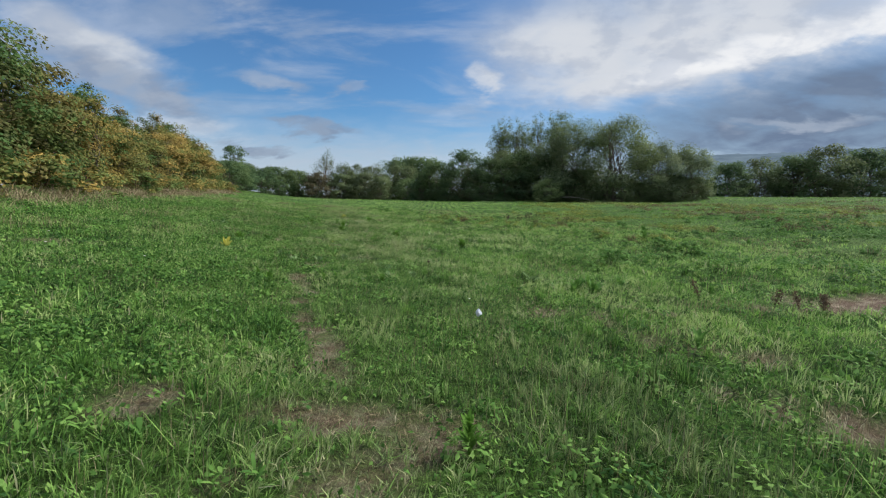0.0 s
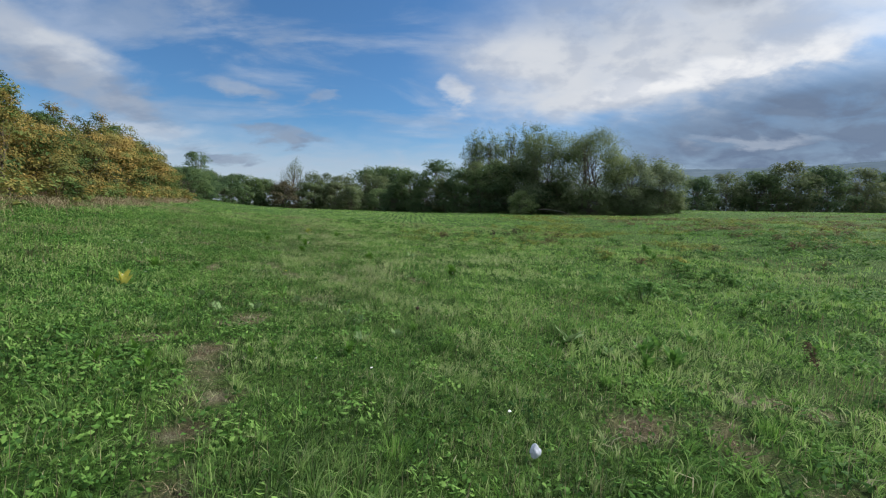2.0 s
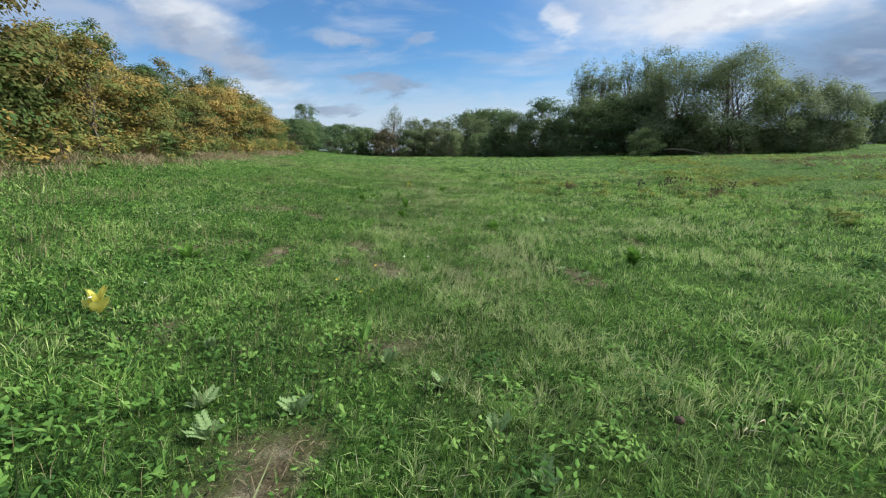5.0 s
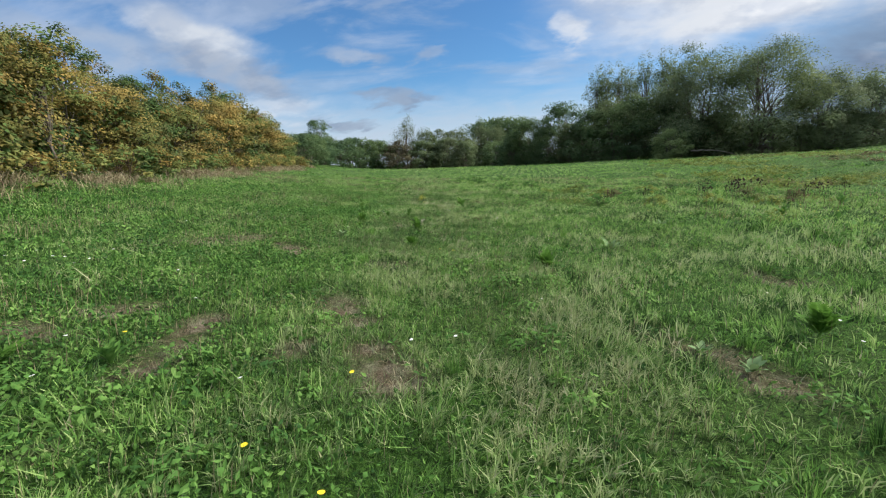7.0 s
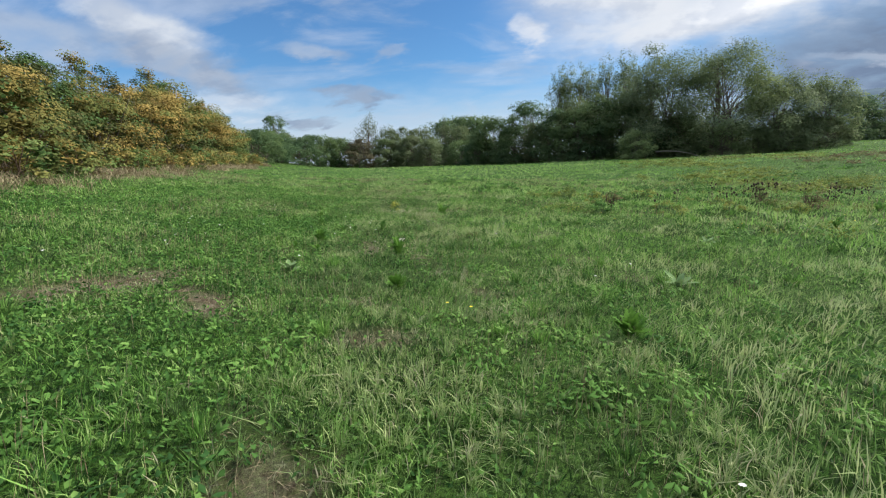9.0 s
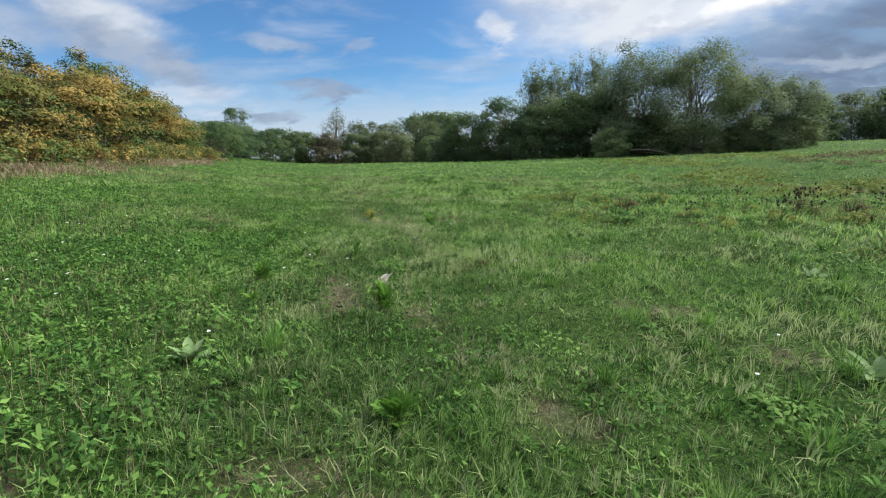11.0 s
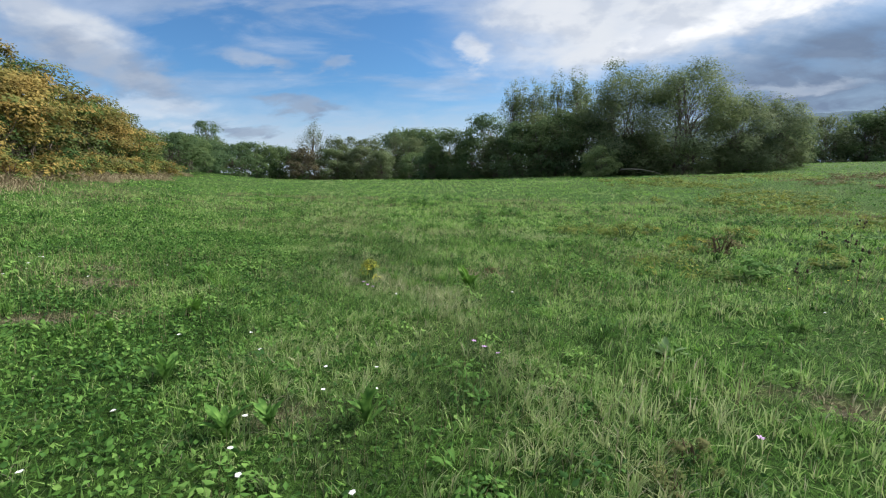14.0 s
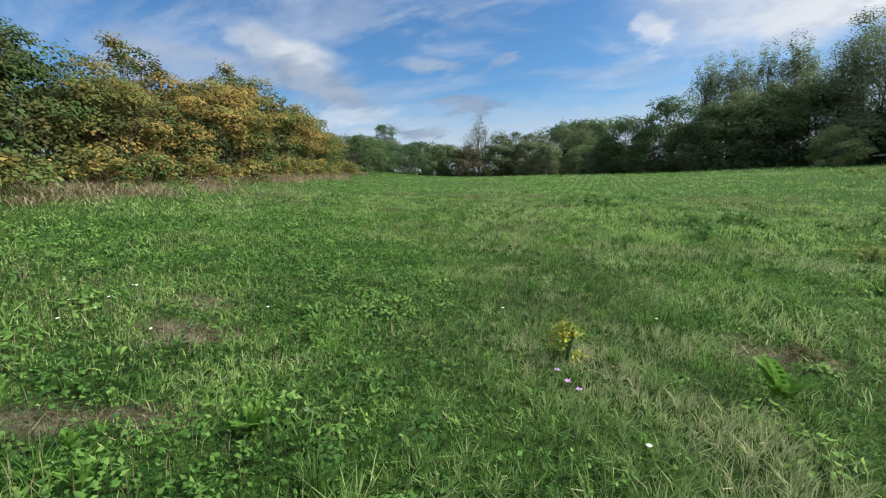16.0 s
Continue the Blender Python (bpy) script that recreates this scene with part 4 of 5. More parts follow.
# ---- the far hill ----
def build_hill():
    az = np.radians(np.linspace(15, 75, 160))
    near, rows = 500.0, 26
    v = []
    for k in range(rows):
        t = k / (rows - 1)
        dist = near + 900 * t
        rise = smooth_step(0, 0.75, np.full_like(az, t)) * smooth_step(radians(15), radians(30), az) * (118 + 25 * smooth_step(radians(40), radians(65), az))
        rise = rise + t * 7 * (value_noise(az * 60, np.full_like(az, k * 0.4), 1) - 0.5) + t * 3 * (value_noise(az * 300, np.full_like(az, k * 0.9), 2) - 0.5)
        v.append(np.stack([np.sin(az) * dist, np.cos(az) * dist, rise * dist / 1400 - 3], -1))
    v = np.concatenate(v)
    i = np.arange(rows * len(az)).reshape(rows, -1)
    f = np.stack([i[:-1, :-1], i[:-1, 1:], i[1:, 1:], i[1:, :-1]], -1).reshape(-1, 4)

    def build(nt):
        # distance haze is painted in: the woods' base colour is shifted to blue-grey
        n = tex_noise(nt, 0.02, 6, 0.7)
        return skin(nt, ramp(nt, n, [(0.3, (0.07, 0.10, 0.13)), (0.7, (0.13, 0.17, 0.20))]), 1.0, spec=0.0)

    tagged(new("wooded_hill", mesh_of("wooded_hill", v, f, material("haze_tinted_woods", build), True)), "distant wooded hill ridge, tinted blue-grey for haze", "hill", kind="structure")


build_hill()


# ---- dead grass along the hedge foot ----
def build_verge():
    rs = np.random.RandomState(19)
    n = 28000
    y = rs.uniform(6, 66, n) ** 1.0
    d = rs.normal(0.45, 0.50, n) + 0.8 * (value_noise(y / 2.0, y * 0 + 3, 1) - 0.5)
    x = -7 - 0.355 * y + d * 1.061
    keep = rs.rand(n) < 0.08 + 0.92 * smooth_step(0.35, 0.65, value_noise(x / 1.3, y / 1.3, 2))
    x, y = x[keep], y[keep]
    n = len(x)
    v, f = blades(rs, x, y, land(x, y) - 0.02, rs.uniform(0.10, 0.55, n), 0.009 + 0.0004 * y, rs.uniform(0.3, 1.6, n), rs.uniform(0, 6.3, n), 0.2)
    tone = np.clip(rs.normal(0.6, 0.3, n), 0, 1)
    me = mesh_of("verge_grass", v, f, STRAW, tone=np.repeat(tone, 4))
    tagged(new("verge_grass", me), "tall dead straw-coloured grass at the hedge foot", "dry grass", kind="stuff")


build_verge()


# ---- low broad-leaved weeds through the sward ----
def broad_leaves(rs, at, heading, length, width, rise):
    """Leaves of four triangles that rise from the ground and arch over."""
    n = len(at)
    out = np.stack([np.cos(heading), np.sin(heading), np.zeros(n)], -1)
    side = np.stack([-np.sin(heading), np.cos(heading), rs.normal(0, 0.35, n)], -1) * (width / 2)[:, None]
    up = np.array((0, 0, 1.0))

    def along(s):
        return at + out * (length * s)[:, None] + up * (length * rise * (s - 0.55 * s * s) * 1.6)[:, None]

    a, b, c = along(0.4), along(0.75), along(1.0)
    v = np.stack([at, a - side, a + side, b - side * 0.85, b + side * 0.85, c], 1).reshape(-1, 3)
    o = (np.arange(n) * 6)[:, None]
    f = np.stack([o + (0, 2, 1), o + (1, 2, 4), o + (1, 4, 3), o + (3, 4, 5)], 1).reshape(-1, 3)
    return v, f


def build_weeds():
    rs = np.random.RandomState(23)
    # candidates, box, near, far, leaf length
    for count, box, near, far, size in ((15000, (-12, 6, 1.8, 31), 0, 4.0, 0.038), (7000, (-20, 14, 1.8, 38), 4.0, 11, 0.042), (5000, (-30, 40, 3, 60), 11, 34, 0.068)):
        x, y = scatter(rs, count, box, near, far)
        left = smooth_step(1.2, -1.2, x + 0.25 * y - 0.4)
        weedy = 0.30 + 0.45 * left + 0.9 * (value_noise(x / 1.3, y / 1.3, 0) - 0.5)
        keep = (rs.rand(len(x)) < weedy) & (rs.rand(len(x)) > 0.85 * bareness(x, y))
        x, y = x[keep], y[keep]
        k = rs.randint(5, 11, len(x))
        who = np.repeat(np.arange(len(x)), k)
        n = len(who)
        big = (np.clip(rs.lognormal(0, 0.35, len(x)), 0.45, 1.25) * (1 + 0.3 * smooth_step(1.2, -1.2, x + 0.25 * y - 0.4)))[who] * size
        shape = rs.uniform(0.18, 0.45, len(x))[who]
        lift = rs.uniform(0.3, 1.5, len(x))[who]
        at = np.stack([x[who] + rs.normal(0, 0.02, n), y[who] + rs.normal(0, 0.02, n), land(x, y)[who] + 0.01 + 0.04 * rs.rand(n)], -1)
        v, f = broad_leaves(rs, at, rs.uniform(0, 6.283, n), big * rs.uniform(0.6, 1.3, n), big * shape, lift * rs.uniform(0.5, 1.3, n))
        tone = np.clip(rs.rand(len(x))[who] * 0.6 + rs.rand(n) * 0.4, 0, 1)
        me = mesh_of("meadow_weeds", v, f, WEED, True, tone=np.repeat(tone, 6))
        tagged(new("meadow_weeds", me), "low broad-leaved green weeds between the grass", "weeds", kind="stuff")
    # small-leaved ground cover, thickest on the hedge side of the walk
    for count, near, far, size in ((620000, 0, 3.4, 0.025), (170000, 3.4, 8.0, 0.032)):
        x, y = scatter(rs, count, (-16, 9, 1.8, 36), near, far)
        left = smooth_step(1.0, -1.5, x + 0.25 * y - 0.2)
        mat_like = smooth_step(0.36, 0.60, value_noise(x / 0.7, y / 0.7, 1) * 0.6 + value_noise(x / 2.1, y / 2.1, 4) * 0.4 + 0.24 * left)
        keep = (rs.rand(len(x)) < mat_like * (0.35 + 0.65 * left)) & (rs.rand(len(x)) > bareness(x, y))
        x, y = x[keep], y[keep]
        n = len(x)
        hump = 0.02 + 0.10 * value_noise(x / 0.22, y / 0.22, 2) * value_noise(x / 1.5, y / 1.5, 3)
        at = np.stack([x, y, land(x, y) + hump * rs.uniform(0.3, 1.2, n)], -1)
        v, f = leaves(rs, at, size * 1.5, size, -0.1)
        tone = np.clip(0.1 + 0.55 * value_noise(x / 0.25, y / 0.25, 5) + rs.normal(0, 0.24, n), 0, 1)
        me = mesh_of("ground_cover", v, f, WEED, tone=np.repeat(tone, 4))
        tagged(new("ground_cover", me), "mat of small green clover-like leaves", "weeds", kind="stuff")


build_weeds()


def build_humps():
    """Rounded cushions of small-leaved herbs, and tussocks of longer grass, through the sward."""
    rs = np.random.RandomState(29)
    for count, near, far, per, size in ((620, 0.3, 3.6, 62, 0.034), (360, 3.6, 10, 46, 0.045), (600, 10, 26, 30, 0.080)):
        x, y = scatter(rs, count, (-30, 30, 2.2, 50), near, far) if far > 10 else scatter(rs, count * 4, (-18, 13, 2.2, 37), near, far)
        keep = bareness(x, y) < 0.3
        x, y = x[keep], y[keep]
        m = len(x)
        wide = rs.uniform(0.10, 0.30, m) * (1 + 0.04 * near)
        tall = wide * rs.uniform(0.35, 0.65, m)
        who = np.repeat(np.arange(m), per)
        n = len(who)
        g = rs.normal(0, 1, (n, 3))
        g /= np.linalg.norm(g, axis=1)[:, None]
        g[:, 2] = np.abs(g[:, 2])
        lump = 0.75 + 0.5 * value_noise(3 * np.arctan2(g[:, 1], g[:, 0]) + who * 7.0, g[:, 2] * 3, 2)
        at = np.stack([x[who], y[who], land(x, y)[who]], -1) + g * np.stack([wide, wide, tall], -1)[who] * (lump * rs.uniform(0.8, 1.05, n))[:, None]
        face = g + (0, 0, 0.4)
        face /= np.linalg.norm(face, axis=1)[:, None]
        v, f = leaves(rs, at, size * 1.5, size * 0.75, 0.0, None, face)
        tone = np.clip(rs.uniform(0.02 * near, 0.9 + 0.01 * near, m)[who] + rs.normal(0, 0.12, n), 0, 1)
        me = mesh_of("herb_cushions", v, f, WEED, tone=np.repeat(tone, 4))
        tagged(new("herb_cushions", me), "rounded green cushions of small-leaved meadow herbs", "weeds", kind="stuff")
    for count, near, far, per, size in ((800, 0.4, 4.0, 110, 0.0052), (500, 4.0, 12, 70, 0.010)):
        x, y = scatter(rs, count * 2, (-20, 15, 2.4, 40), near, far)
        keep = (bareness(x, y) < 0.25) & (rs.rand(len(x)) < 0.25 + 0.75 * smooth_step(-2.5, 1.0, x + 0.25 * y))
        x, y = x[keep], y[keep]
        m = len(x)
        who = np.repeat(np.arange(m), per)
        n = len(who)
        turn, out = rs.uniform(0, 2 * np.pi, n), rs.rand(n) ** 0.7 * rs.uniform(0.04, 0.11, m)[who]
        px, py = x[who] + np.cos(turn) * out, y[who] + np.sin(turn) * out
        v, f = blades(rs, px, py, land(px, py) - 0.01, rs.uniform(0.08, 0.17, m)[who] * rs.lognormal(0, 0.25, n), size * rs.uniform(0.6, 1.4, n), np.clip(0.15 + 4 * out + rs.normal(0, 0.2, n), 0.05, 1.3), turn)
        tone = np.clip(rs.uniform(0.05, 0.55, m)[who] + rs.normal(0, 0.22, n), 0, 1)
        me = mesh_of("grass_tussocks", v, f, GRASS, tone=np.repeat(tone, 4), dry=np.repeat((rs.rand(m)[who] < 0.10) * 0.35, 4))
        tagged(new("grass_tussocks", me), "tussocks of longer green meadow grass", "grass", kind="stuff")


build_humps()


# ---- single plants ----
def leaf_shape(name, mat, length, width, arch, fold=0.3, wave=0.0, seed=0, pinnate=False):
    """One leaf lying along +x, arched, with a sunk midrib; pinnate: leaflets in pairs along a rib."""
    rs = np.random.RandomState(seed)
    vs, fs = [], []
    if pinnate:
        pairs = 7
        for i in range(pairs):
            s = 0.2 + 0.8 * i / pairs
            base = np.array((length * s, 0, arch * length * (s - 0.7 * s * s) * 1.6))
            ll = width * 0.6 * (1 - 0.5 * abs(s - 0.5)) * rs.uniform(0.85, 1.15)
            for sign in (-1, 1):
                d = np.array((0.55, sign * 1.0, 0.15)) * ll
                w = np.array((0.30, -sign * 0.10, 0.0)) * ll
                k = len(vs)
                vs += [base, base + d * 0.5 + w, base + d, base + d * 0.5 - w]
                fs += [(k, k + 1, k + 2), (k, k + 2, k + 3)]
        k = len(vs)
        tip = np.array((length, 0, arch * length * 0.3 * 1.6))
        mid = np.array((length * 0.5, 0, arch * length * 0.325 * 1.6))
        off = np.array((0, width * 0.03, 0))
        vs += [np.zeros(3) - off, np.zeros(3) + off, mid - off, mid + off, tip]
        fs += [(k, k + 1, k + 3), (k, k + 3, k + 2), (k + 2, k + 3, k + 4)]
    else:
        n = 7
        for i in range(n):
            s = i / (n - 1)
            w = width / 2 * (math.sin(math.pi * min(s * 0.93 + 0.05, 1)) ** 0.75) * (1 + wave * rs.normal(0, 0.25))
            zc = arch * length * (s - 0.6 * s * s) * 1.6
            vs += [np.array((length * s, -w, zc + fold * w + wave * rs.normal(0, 0.08) * width)), np.array((length * s, 0, zc)), np.array((length * s, w, zc + fold * w + wave * rs.normal(0, 0.08) * width))]
        for i in range(n - 1):
            k = i * 3
            fs += [(k, k + 3, k + 4), (k, k + 4, k + 1), (k + 1, k + 4, k + 5), (k + 1, k + 5, k + 2)]
    return mesh_of(name, np.array(vs), np.array(fs), mat, True, tone=np.clip(rs.normal(0.55, 0.2, len(vs)), 0, 1))


def rosette(name, shapes, x, y, count, label, category="plant", size=1.0, lift=(0.2, 0.9), seed=0, group="", tiers=0.0):
    """A plant of single leaves round a short crown."""
    rs = np.random.RandomState(seed)
    root = new(name)
    root.matrix_world = pose(x, y, float(land(x, y)) - 0.01, 0, 0, rs.uniform(0, 360))
    for i in range(count):
        ob = part("leaf", shapes[rs.randint(len(shapes))], root)
        s = size * rs.uniform(0.65, 1.15)
        tilt = -math.degrees(rs.uniform(*lift))
        ob.matrix_local = pose(0, 0, tiers * rs.rand(), 0, 0, i * 137.5 + rs.uniform(-20, 20)) @ pose(0, 0, 0, rs.uniform(-15, 15), tilt, 0) @ Matrix.Diagonal((s, s, s, 1))
    return tagged(root, label, category, group)


def build_plants():
    felt = [leaf_shape("leaf", GREY_LEAF, 0.30, 0.11, 0.15, 0.35, 0.3, s) for s in (1, 2)]
    dock = [leaf_shape("leaf", WEED, 0.26, 0.075, 0.2, 0.3, 0.6, s) for s in (3, 4)]
    bright = [leaf_shape("leaf", BRIGHT_LEAF, 0.15, 0.04, 0.25, 0.3, 0.3, s) for s in (5, 6)]
    fern = [leaf_shape("leaf", BRIGHT_LEAF, 0.24, 0.12, 0.3, seed=s, pinnate=True) for s in (7, 8)]
    fern_grey = [leaf_shape("leaf", GREY_LEAF, 0.15, 0.07, 0.3, seed=s, pinnate=True) for s in (9, 10)]
    yellow = [leaf_shape("leaf", YELLOW_LEAF, 0.20, 0.085, 0.1, 0.3, 0.3, s) for s in (11, 12)]
    dead = [leaf_shape("leaf", PALE_LEAF, 0.17, 0.08, 0.2, 0.6, 0.8, s) for s in (13, 14)]
    k = 100
    for x, y, size in ((1.62, 9.53, 1.0), (1.95, 9.08, 0.5), (2.15, 8.78, 0.5), (-0.43, 14.21, 0.5), (-0.2, 13.96, 0.55), (-0.37, 18.41, 0.9), (1.15, 20.96, 1.0), (-5.10, 18.26, 0.8), (-2.27, 22.86, 0.7), (-6.5, 23.85, 0.45)):
        k += 1
        rosette("mullein_plant", felt, x, y, 8, "grey-green felted mullein rosette in the grass", "plant", size * 0.85, (0.05, 0.8), k, "mulleins")
    rosette("yellowing_mullein", yellow, -4.58, 11.0, 9, "yellowed upright mullein rosette, bright among grass", "plant", 1.2, (0.6, 1.4), 201)
    rosette("withered_plant", dead, -4.10, 20.30, 6, "withered pale cream leaves curling upward", "plant", 1.0, (0.4, 1.3), 202)
    rosette("pale_lettuce_weed", bright, -3.35, 6.75, 10, "pale green crumpled leaf weed", "plant", 0.7, (0.2, 0.9), 203)
    for x, y, n, size, tiers in ((0.15, 3.91, 63, 0.62, 0.20), (-1.78, 8.26, 14, 0.7, 0.05), (-0.96, 8.66, 8, 0.6, 0.03), (-5.42, 20.21, 44, 0.62, 0.12), (-3.96, 19.47, 16, 0.85, 0.08), (-3.82, 25.02, 8, 1.1, 0.04), (-4.70, 24.1, 7, 0.9, 0.03), (0.62, 14.66, 24, 0.9, 0.12), (-6.7, 23.6, 12, 0.7, 0.05), (-3.6, 17.66, 12, 0.7, 0.05), (-1.5, 16.51, 20, 0.8, 0.10), (-5.1, 12.76, 12, 0.8, 0.05), (-2.5, 7.98, 15, 0.9, 0.04), (-2.4, 7.76, 14, 0.9, 0.04), (-2.75, 8.2, 13, 0.8, 0.04), (-2.9, 7.95, 14, 0.8, 0.03), (-1.66, 8.52, 10, 0.7, 0.03), (-5.6, 19.58, 15, 0.9, 0.05), (-5.2, 19.5, 14, 0.9, 0.05), (-5.95, 19.75, 13, 0.9, 0.04), (-7.4, 23.1, 14, 0.8, 0.04), (-7.1, 22.95, 13, 0.8, 0.04)):
        k += 1
        rosette("leafy_weed", bright if n % 4 else fern, x, y, n, "bright green leafy weed clump in the grass", "plant", size, (0.3, 1.3), k, "leafy weeds", tiers)
    for x, y, n in ((-2.67, 9.76, 9), (-2.35, 10.06, 7), (-2.9, 10.01, 7), (-1.25, 10.21, 8), (-1.0, 9.86, 7), (-1.6, 10.66, 6), (-0.9, 9.06, 6), (-0.5, 9.36, 6), (-2.05, 10.86, 6), (-3.3, 10.66, 6)):
        k += 1
        rosette("tansy_weed", fern_grey, x, y, n, "feathery pale green divided-leaf weed", "plant", 0.9, (0.4, 1.2), k, "feathery weeds")
    for x, y, n, size in ((4.9, 9.51, 7, 0.8), (4.6, 13.36, 8, 0.9), (6.6, 7.96, 14, 0.8), (8.7, 20.46, 14, 1.2), (3.3, 9.66, 8, 0.8), (-2.3, 11.06, 8, 0.8), (-4.7, 21.66, 12, 0.8), (-6.1, 22.06, 14, 0.7), (2.6, 5.96, 7, 0.8), (2.3, 9.0, 14, 0.9), (2.55, 9.2, 12, 0.9), (2.1, 8.55, 12, 0.9), (2.5, 8.72, 14, 1.0), (-5.45, 21.5, 16, 0.7), (-5.25, 21.6, 12, 0.6), (-4.47, 12.98, 14, 0.6), (-7.2, 24.9, 12, 0.6), (7.9, 18.76, 14, 1.2), (9.5, 22.26, 14, 1.3), (12.0, 18.76, 12, 1.2), (4.2, 22.36, 12, 1.0), (6.7, 24.56, 12, 1.2)):
        k += 1
        rosette("dock_plant", dock, x, y, n, "dark green broad-leaved dock plant", "plant", size, (0.4, 1.3), k, "docks", 0.08)


build_plants()


def bobbin(name, mat, profile, sides=8):
    """A turned shape from (radius, height) pairs."""
    pts = [(0, 0, z) for r, z in profile]
    v, f = tube(np.array(pts, float), [max(r, 0.0005) for r, z in profile], sides)
    return mesh_of(name, v, f, mat, True)


def stem_mesh(name, mat, points, r0, r1, sides=4):
    pts = np.array(points, float)
    return mesh_of(name, *tube(pts, np.linspace(r0, r1, len(pts)), sides), mat, True)


def build_teasels():
    head = bobbin("seed_head", SEED_HEAD, [(0.006, 0), (0.026, 0.012), (0.034, 0.035), (0.030, 0.06), (0.016, 0.085), (0.002, 0.095)])
    rs = np.random.RandomState(31)
    kinds = []
    for i in range(3):
        root = new("teasel")
        tall = 1.0
        lean = rs.normal(0, 0.05, 2)
        part("stem", stem_mesh("stem", DRY_STEM, [(lean[0] * s * s, lean[1] * s * s, tall * s) for s in np.linspace(0, 1, 5)], 0.009, 0.004), root)
        ob = part("seed_head", head, root, "dark brown egg-shaped seed head")
        ob.matrix_local = pose(lean[0], lean[1], tall)
        for j in range(3 + i):
            a, z0 = j * 2.2 + rs.uniform(0, 0.8), rs.uniform(0.45, 0.8)
            out, z1 = rs.uniform(0.12, 0.24), z0 + rs.uniform(0.12, 0.30)
            end = (math.cos(a) * out, math.sin(a) * out, z1)
            part("side_stem", stem_mesh("side_stem", DRY_STEM, [(lean[0] * z0 * z0, lean[1] * z0 * z0, z0), (end[0] * 0.8, end[1] * 0.8, (z0 + z1) / 2 - 0.02), end], 0.005, 0.003), root)
            hd = part("seed_head", head, root, "dark brown egg-shaped seed head")
            hd.matrix_local = pose(*end, rs.uniform(-20, 20), rs.uniform(-20, 20), 0)
        tagged(root, "dead brown teasel with dark seed heads", "teasel", "stand of teasels")
        kinds.append(root)
    spots = [(5.3 + rs.normal(0, 0.95), 26.4 + rs.normal(0, 0.7)) for _ in range(17)] + [(6.9 + rs.normal(0, 0.4), 27.0 + rs.normal(0, 0.4)) for _ in range(5)] + [(3.6, 25.6), (2.9, 26.6), (1.9, 25.4), (3.3, 27.6), (0.6, 24.9)]
    for i, (x, y) in enumerate(spots):
        s = rs.uniform(0.42, 0.72)
        m = pose(x, y, float(land(x, y)) - 0.02, 0, 0, rs.uniform(0, 360))
        ob = kinds[i % 3] if i < 3 else copy_thing(kinds[i % 3], m)
        ob.matrix_basis = m @ Matrix.Diagonal((s, s, s, 1))


build_teasels()


def flower(name, petal_mat, heart_mat, tall, petals, size, label, group, umbel=False):
    root = new(name)
    part("stem", stem_mesh("stem", WEED_STEM, [(0, 0, 0), (0.01, 0.004, tall * 0.5), (0.0, 0.01, tall)], 0.0025, 0.0018), root)
    if umbel:
        vs, fs = [], []
        for i in range(18):
            a, r = i * 2.4, size * math.sqrt(i / 18)
            c = np.array((math.cos(a) * r, math.sin(a) * r, tall + 0.01 - r * r * 4))
            k = len(vs)
            for j in range(4):
                vs.append(c + 0.0045 * np.array((math.cos(j * 1.57 + i), math.sin(j * 1.57 + i), 0.15 * (j % 2))))
            fs += [(k, k + 1, k + 2), (k, k + 2, k + 3)]
        part("flower_head", mesh_of("flower_head", np.array(vs), np.array(fs), petal_mat), root, "flat cluster of tiny white flowers")
    else:
        vs, fs = [], []
        for i in range(petals):
            a = i * 2 * math.pi / petals
            d, s = np.array((math.cos(a), math.sin(a), 0.25)) * size, np.array((-math.sin(a), math.cos(a), 0)) * size * 0.28
            k, c = len(vs), np.array((0, 0.01, tall))
            vs += [c, c + d * 0.6 + s, c + d, c + d * 0.6 - s]
            fs += [(k, k + 1, k + 2), (k, k + 2, k + 3)]
        part("petals", mesh_of("petals", np.array(vs), np.array(fs), petal_mat), root)
        ob = part("flower_heart", bobbin("flower_heart", heart_mat, [(size * 0.2, 0), (size * 0.3, size * 0.12), (size * 0.15, size * 0.22)]), root)
        ob.matrix_local = pose(0, 0.01, tall)
    return tagged(root, label, "flower", group)


def plain(name, colour, rough=0.6):
    return material(name, lambda nt: skin(nt, ramp(nt, tex_noise(nt, 40, 3), [(0.3, tuple(c * 0.82 for c in colour)), (0.7, colour)]), rough))


WEED_STEM = plain("weed_stem", (0.10, 0.17, 0.05))
WHITE_PETAL = plain("white_petals", (0.80, 0.80, 0.76))
YELLOW_PETAL = plain("yellow_petals", (0.80, 0.62, 0.03))
PINK_PETAL = plain("mauve_petals", (0.62, 0.38, 0.66))
LITTER = plain("white_plastic", (0.55, 0.58, 0.66), 0.4)


